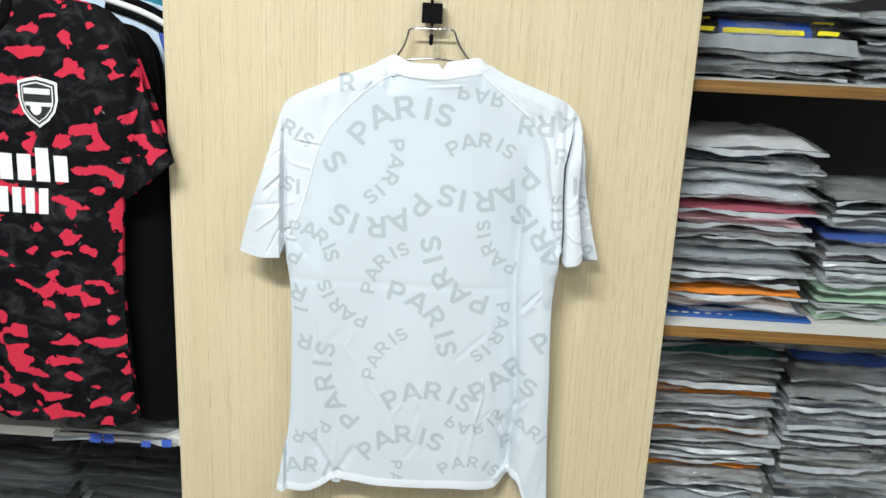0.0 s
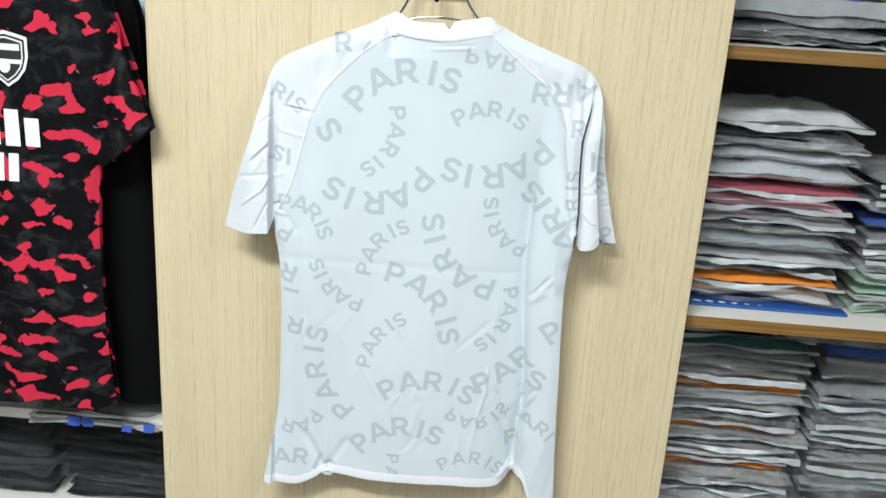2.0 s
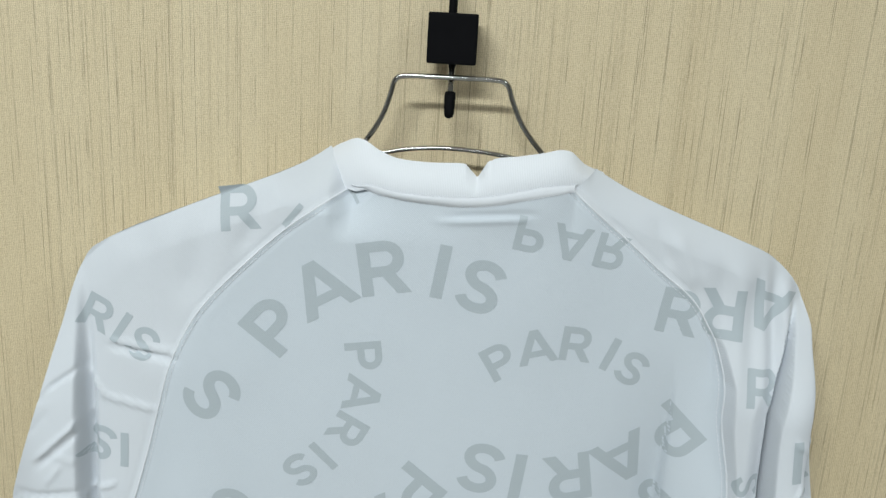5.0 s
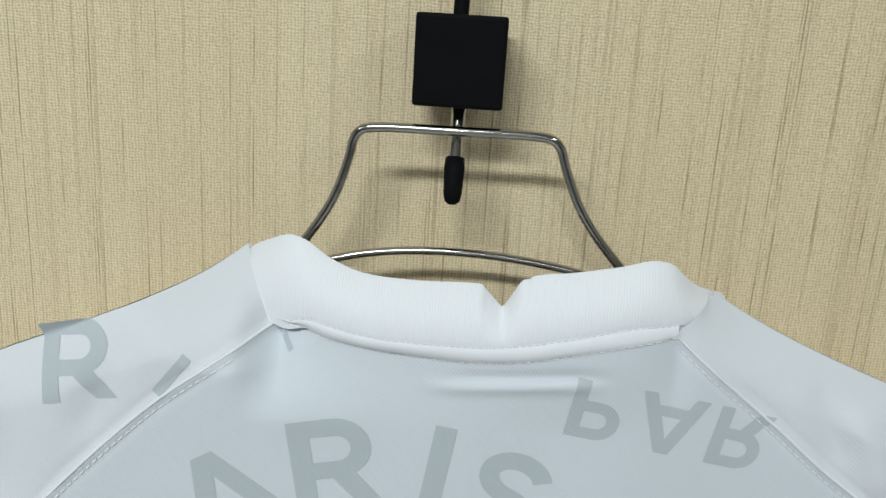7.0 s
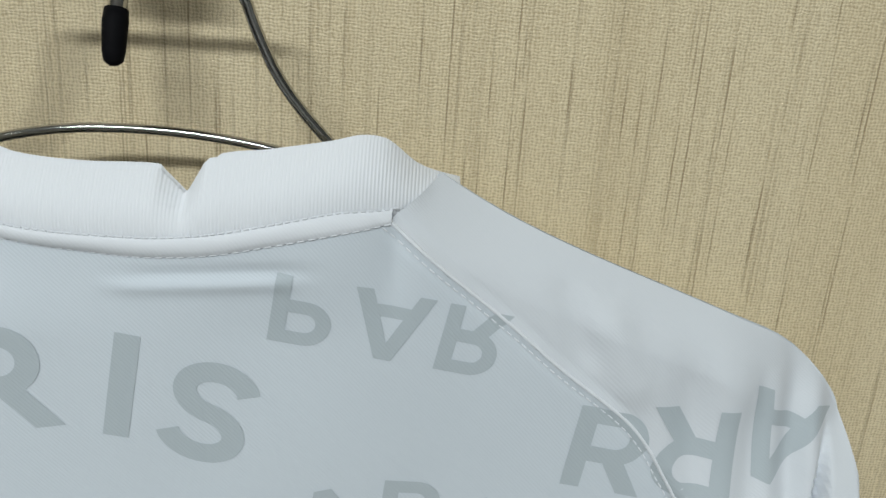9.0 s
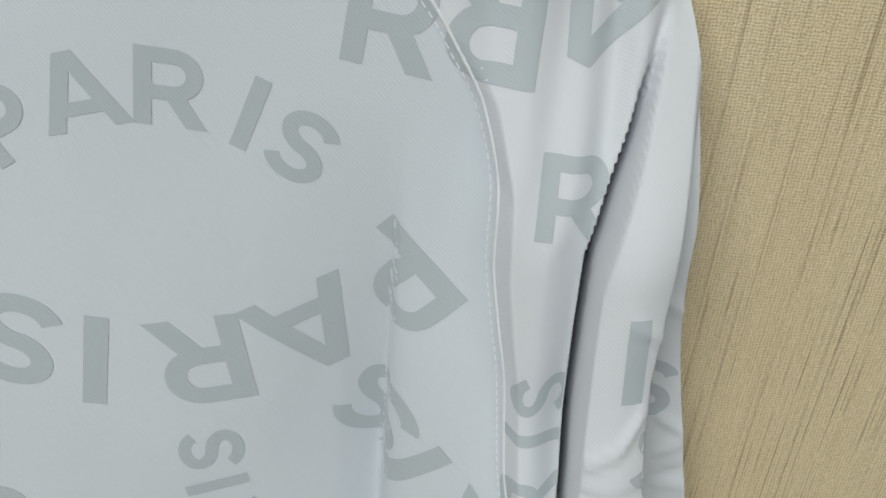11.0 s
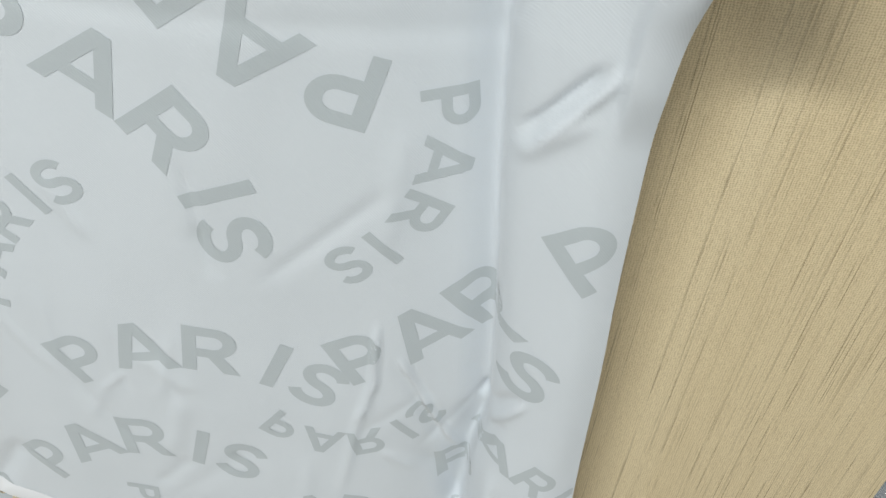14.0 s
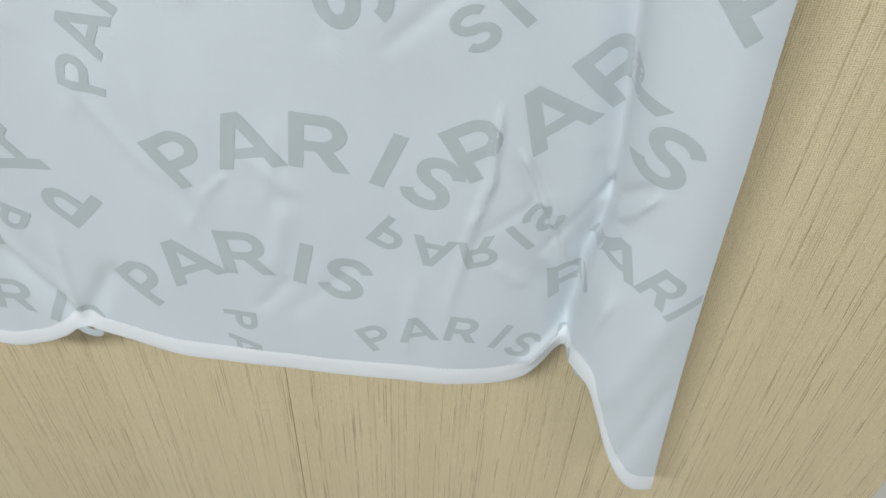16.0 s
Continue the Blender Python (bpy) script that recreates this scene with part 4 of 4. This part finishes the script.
garment("teal_shirt", "teal shirt hanging at the back of the bay", [(-0.345, 1.70), (-0.30, 1.47), (-0.36, 1.42), (-0.38, 1.43), (-0.40, 1.25), (-0.40, 1.10)], 1.1, JX, 1.52, TEAL_CLOTH, seed=7)
rail = thing("hanging_rail", "chrome rail that carries the hanging garments", "rail")
part("bar", tube([(-1.398, 1.45, 1.80), (PANEL_L - 0.004, 1.45, 1.80)], 0.0125, 16), CHROME, rail)
for yy, top in ((1.372, 1.665), (1.440, 1.64), (1.487, 1.68), (1.53, 1.72)):
    hg = thing("clothes_hanger", "chrome wire hanger on the rail", "hanger", "rail hangers")
    part("wire", tube([(JX - 0.19, yy, top - 0.055), (JX - 0.04, yy, top - 0.01), (JX, yy, top + 0.03), (JX, yy + (1.45 - yy) * 0.5, 1.78), (JX, 1.45, 1.8135), (JX, 1.462, 1.808)], 0.0017, 8, 1), CHROME, hg)
    part("wire", tube([(JX + 0.19, yy, top - 0.055), (JX + 0.04, yy, top - 0.01), (JX + 0.001, yy, top + 0.028)], 0.0017, 8, 1), CHROME, hg)


# ---- bagged garments on the shelves ----
def plastic(name, cloudy, gloss):
    m, n, l, b = material(name, (0.80, 0.82, 0.84), 0.12)
    n.remove(b)
    out = n["Material Output"]
    clear, film, shine = n.new("ShaderNodeBsdfTransparent"), n.new("ShaderNodeBsdfDiffuse"), n.new("ShaderNodeBsdfGlossy")
    film.inputs[0].default_value = (0.74, 0.77, 0.79, 1)
    shine.inputs["Roughness"].default_value = 0.08
    rumple = n.new("ShaderNodeBump")
    rumple.inputs["Strength"].default_value, rumple.inputs["Distance"].default_value = 1.0, 0.009
    l.new(noise_tex(n, l, coords(n, l, (30, 30, 60)), 1.9, 6, 0.65, 1.4), rumple.inputs["Height"])
    for s in (film, shine):
        l.new(rumple.outputs[0], s.inputs["Normal"])
    haze = noise_tex(n, l, coords(n, l, (9, 9, 30)), 1.0, 3)
    a, b2 = n.new("ShaderNodeMixShader"), n.new("ShaderNodeMixShader")
    l.new(ramp(n, l, haze, [(0.38, g(0.03)), (0.72, g(cloudy))]), a.inputs[0])
    l.new(clear.outputs[0], a.inputs[1])
    l.new(film.outputs[0], a.inputs[2])
    b2.inputs[0].default_value = gloss
    l.new(a.outputs[0], b2.inputs[1])
    l.new(shine.outputs[0], b2.inputs[2])
    l.new(b2.outputs[0], out.inputs[0])
    return m


BAG = plastic("milky_plastic_bag", 0.64, 0.18)
# Shaded copy of the bag film for the overhung left pile; also on vivid shirts.
LOW_HAZE_BAG = plastic("low_haze_plastic_bag", 0.02, 0.025)
SEAL = plain("bag_seal_strip", (0.37, 0.39, 0.41), 0.2, 0, 0.35, 60)
CLOTHS = {}
VIVID = ("orange", "red", "pink", "blue", "green", "teal")
MILKY = plain("milky_bag_front", (0.30, 0.32, 0.34), 0.16, 0, 0.25, 40, 0.004)


def cloth_of(name):
    if name not in CLOTHS:
        CLOTHS[name] = fabric(name + "_folded_cloth", COLOURS[name], 0.75)
    return CLOTHS[name]


COLOURS = {"grey": (0.26, 0.275, 0.28), "dark": (0.02, 0.023, 0.026), "navy": (0.02, 0.03, 0.06), "slate": (0.36, 0.41, 0.46), "pale": (0.74, 0.75, 0.77), "red": (0.40, 0.09, 0.13), "pink": (0.72, 0.42, 0.48),
           "orange": (0.85, 0.26, 0.02), "blue": (0.04, 0.10, 0.38), "green": (0.42, 0.62, 0.46), "teal": (0.02, 0.10, 0.09), "black": (0.005, 0.005, 0.006), "mist": (0.68, 0.73, 0.79), "sand": (0.24, 0.235, 0.21), "maroon": (0.14, 0.03, 0.04)}


def pillow(x0, x1, y0, y1, z0, thick, droop, seed, nx=26, ny=14, lip=0.0, rough=0.007):
    """A soft flat slab, thin at the rim, with a wavy face and a lip that hangs at its front."""
    def place(top):
        def p(u, v):
            x, y = x0 + (x1 - x0) * u, y0 + (y1 - y0) * v
            rim = (1 - abs(2 * u - 1) ** 7) * (1 - abs(2 * v - 1) ** 7)
            mid = z0 + thick / 2
            wave = rough * noise.noise(Vector((x * 14 + seed * 3.7, y * 9, seed * 1.3))) + rough * 0.5 * noise.noise(Vector((x * 40, y * 25, seed * 2.1)))
            front = max(0, 1 - v * 5)
            z = mid + (0.5 if top else -0.5) * thick * rim * (1 + 0.25 * wave / rough if top else 1) + wave * 0.9 - droop * front * (0.4 + 0.6 * u)
            y += 0.010 * noise.noise(Vector((x * 7, seed, 2.0))) * (1 - v)
            return (x, y, z)
        return p
    return join(grid_mesh(place(True), nx, ny, True), grid_mesh(place(False), nx, ny))


def lip_strip(x0, x1, y0, z, drop, seed, reach=0.022):
    """The thin sealed edge of a bag, standing out at its front."""
    def p(u, v):
        x = x0 + (x1 - x0) * u
        n = noise.noise(Vector((x * 12, seed * 1.9, 0.3)))
        return (x, y0 + 0.002 - reach * v + 0.006 * n, z - drop * v + 0.009 * n * (0.4 + v) + 0.003 * noise.noise(Vector((x * 45, seed, v))))
    return grid_mesh(p, 30, 3, True)


def bagged(x0, x1, z0, thick, colour, seed, y0=1.50, deep=0.26, droop=0.004, label="", dark=False):
    r = random.Random(seed)
    ob = thing("bagged_shirt", label or f"folded {colour} shirt in a clear plastic bag on a shelf", "bagged shirt", "bagged shirts")
    y0 += r.uniform(-0.006, 0.010)
    part("folded_shirt", pillow(x0 + 0.008, x1 - 0.012, y0 + 0.008, y0 + deep - 0.01, z0 + 0.0015, thick - 0.003, droop, seed), cloth_of(colour), ob)
    bag = part("bag", pillow(x0, x1, y0, y0 + deep, z0 + 0.0003, thick, droop, seed), LOW_HAZE_BAG if dark or colour in VIVID else BAG, ob, "clear plastic bag")
    part("seal_strip", lip_strip(x0 + 0.002, x1 - 0.002, y0, z0 + thick * 0.5 - droop * 0.7, r.uniform(0.001, 0.006), seed, r.uniform(0.003, 0.009)), LOW_HAZE_BAG if dark else BAG if r.random() < 0.4 else SEAL, bag, "milky sealed edge")
    return ob


def stack(x0, x1, base, items, seed, **more):
    """Bagged shirts one upon another: (colour, thickness) from below."""
    z, r = base, random.Random(seed)
    for i, (colour, thick) in enumerate(items):
        bagged(x0 + r.uniform(-0.004, 0.006), x1 + r.uniform(-0.018, 0.010), z, thick, colour, seed * 100 + i, **more)
        z += thick * 0.93
    return z


XA, XB, XC, XD = BAY_R[0] + 0.006, 0.795, 0.805, 1.10
top = stack(XA, XB, S2 + 0.006, [("pale", 0.030), ("orange", 0.020), ("black", 0.028), ("pale", 0.012), ("slate", 0.040), ("dark", 0.012), ("grey", 0.018), ("pink", 0.034), ("red", 0.018), ("mist", 0.034), ("mist", 0.024), ("slate", 0.016), ("navy", 0.014), ("pale", 0.032)], 3)
stack(XC, XD, S2 + 0.001, [("green", 0.016), ("pale", 0.014), ("green", 0.020), ("green", 0.022), ("pale", 0.018), ("grey", 0.026), ("maroon", 0.014), ("grey", 0.020), ("blue", 0.026), ("mist", 0.024), ("grey", 0.016), ("dark", 0.016), ("grey", 0.014)], 5)
stack(XA, XB, S3 + 0.001, [("slate", 0.018), ("dark", 0.016), ("grey", 0.016), ("grey", 0.018), ("orange", 0.018), ("slate", 0.018), ("grey", 0.016), ("dark", 0.016), ("grey", 0.018), ("orange", 0.012), ("dark", 0.018), ("black", 0.012), ("grey", 0.020), ("slate", 0.016), ("orange", 0.018), ("grey", 0.016), ("sand", 0.016), ("sand", 0.020), ("grey", 0.016), ("teal", 0.024), ("dark", 0.016), ("maroon", 0.018)], 7, y0=1.545, deep=0.24)
stack(XC, XD, S3 + 0.001, [("grey", 0.020), ("dark", 0.018), ("slate", 0.026), ("sand", 0.026), ("sand", 0.022), ("dark", 0.016), ("dark", 0.020), ("navy", 0.018), ("slate", 0.016), ("navy", 0.024), ("mist", 0.016), ("navy", 0.020), ("grey", 0.016), ("sand", 0.050), ("blue", 0.030), ("sand", 0.022)], 8, y0=1.545, deep=0.24)
top1 = stack(XA, XB + 0.01, S1 + 0.001, [("dark", 0.018), ("slate", 0.016)], 11)
stack(XC + 0.01, XD, S1 + 0.001, [("pale", 0.010), ("mist", 0.014), ("dark", 0.012), ("pale", 0.018), ("mist", 0.016), ("dark", 0.010), ("pale", 0.022), ("mist", 0.020)], 12)

kit = thing("bagged_shirt", "blue and charcoal shirt with yellow bars in a clear bag", "bagged shirt", "bagged shirts")
kz = top1 + 0.001
part("folded_shirt", pillow(XA + 0.006, XB - 0.002, 1.508, 1.76, kz + 0.002, 0.052, 0.012, 21), cloth_of("dark"), kit)


def on_kit(x0, x1, y0, y1, lift, skew=0.0):
    def p(u, v):
        x, y = x0 + (x1 - x0) * u + skew * v, y0 + (y1 - y0) * v
        return (x, y, kz + 0.050 + lift + 0.004 - 0.030 * max(0, (1.545 - y) / 0.035) ** 2 + 0.002 * noise.noise(Vector((x * 20, y * 20, 2))))
    return grid_mesh(p, 12, 6, True)


YELLOW_PRINT = plain("yellow_print", (0.85, 0.72, 0.02), 0.5)
part("blue_panel", on_kit(0.585, 0.735, 1.513, 1.60, 0.006), cloth_of("blue"), kit)
part("yellow_bar", on_kit(0.590, 0.722, 1.514, 1.520, 0.0085), YELLOW_PRINT, kit)
for x in (0.540, 0.742):
    part("yellow_bar", on_kit(x, x + 0.034, 1.515, 1.520, 0.0085, 0.004), YELLOW_PRINT, kit)
    part("yellow_bar", on_kit(x - 0.004, x + 0.030, 1.532, 1.540, 0.0085, 0.004), YELLOW_PRINT, kit)
part("bag", join(pillow(XA, XB + 0.015, 1.500, 1.77, kz, 0.060, 0.012, 21), lip_strip(XA + 0.002, XB + 0.013, 1.502, kz + 0.020, 0.016, 21)), BAG, kit, "clear plastic bag")
part("bag_flap", lip_strip(XA + 0.004, XB + 0.006, 1.499, kz + 0.036, 0.024, 22, 0.016), MILKY, kit, "milky crinkled front of the bag")
stack(XA, XB, kz + 0.070, [("mist", 0.022), ("grey", 0.018), ("slate", 0.022), ("grey", 0.02)], 14)

folder = thing("plastic_tray", "thin blue plastic sheet with a row of round holes", "plastic sheet")
BLUE_PLASTIC = plain("blue_plastic", (0.02, 0.09, 0.32), 0.35)
part("sheet", box(XA + 0.004, XB + 0.005, 1.490, 1.70, S2 + 0.0005, S2 + 0.0055, 0.001), BLUE_PLASTIC, folder, smooth=False)
for i in range(6):
    r = 0.0065 * (1 - 0.11 * i)
    bm = bmesh.new()
    bmesh.ops.create_circle(bm, cap_ends=True, radius=1, segments=16)
    bmesh.ops.transform(bm, matrix=pose(XA + 0.026 + 0.020 * i, 1.4995, S2 + 0.0058) @ Matrix.Diagonal((r * 1.2, r * 0.8, 1, 1)), verts=bm.verts)
    part("hole", bm, SHELF_WHITE, folder)

# low stacks in the other bay
LA, LB = -0.545, PANEL_L - 0.012
DARK_PILE = [("black", 0.022), ("black", 0.016), ("black", 0.020), ("black", 0.012), ("black", 0.022), ("black", 0.018), ("dark", 0.014), ("black", 0.022), ("black", 0.020), ("black", 0.02)]
# dark=True picks the low-haze film, which puts the overhang's shade into the bags
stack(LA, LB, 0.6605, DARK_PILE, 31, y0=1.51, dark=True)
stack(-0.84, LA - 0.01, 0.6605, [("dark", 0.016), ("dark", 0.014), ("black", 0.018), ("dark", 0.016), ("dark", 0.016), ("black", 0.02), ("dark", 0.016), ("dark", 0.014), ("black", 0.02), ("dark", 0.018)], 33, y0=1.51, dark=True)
over = bagged(LA, LB, 0.8855, 0.016, "black", 35, y0=1.425, droop=0.020, label="black and blue shirt in a milky bag over a shelf edge")


def blue_patch(x0, x1, z0, z1, seed):
    """A blue printed patch that shows on the drooping front of the bag."""
    def p(u, v):
        x = x0 + (x1 - x0) * u + 0.004 * noise.noise(Vector((u * 3, v * 3, seed)))
        return (x, 1.4135 + 0.003 * v, z0 + (z1 - z0) * v + 0.004 * noise.noise(Vector((u * 4, seed, v))))
    return grid_mesh(p, 10, 5)


for k, (x0, x1, z0, z1) in enumerate(((-0.470, -0.448, 0.876, 0.893), (-0.444, -0.425, 0.877, 0.894), (-0.375, -0.358, 0.874, 0.884), (-0.338, -0.320, 0.876, 0.890))):
    part("blue_patch", blue_patch(x0, x1, z0, z1, k), BLUE_CLOTH, over, "blue print showing through the bag")
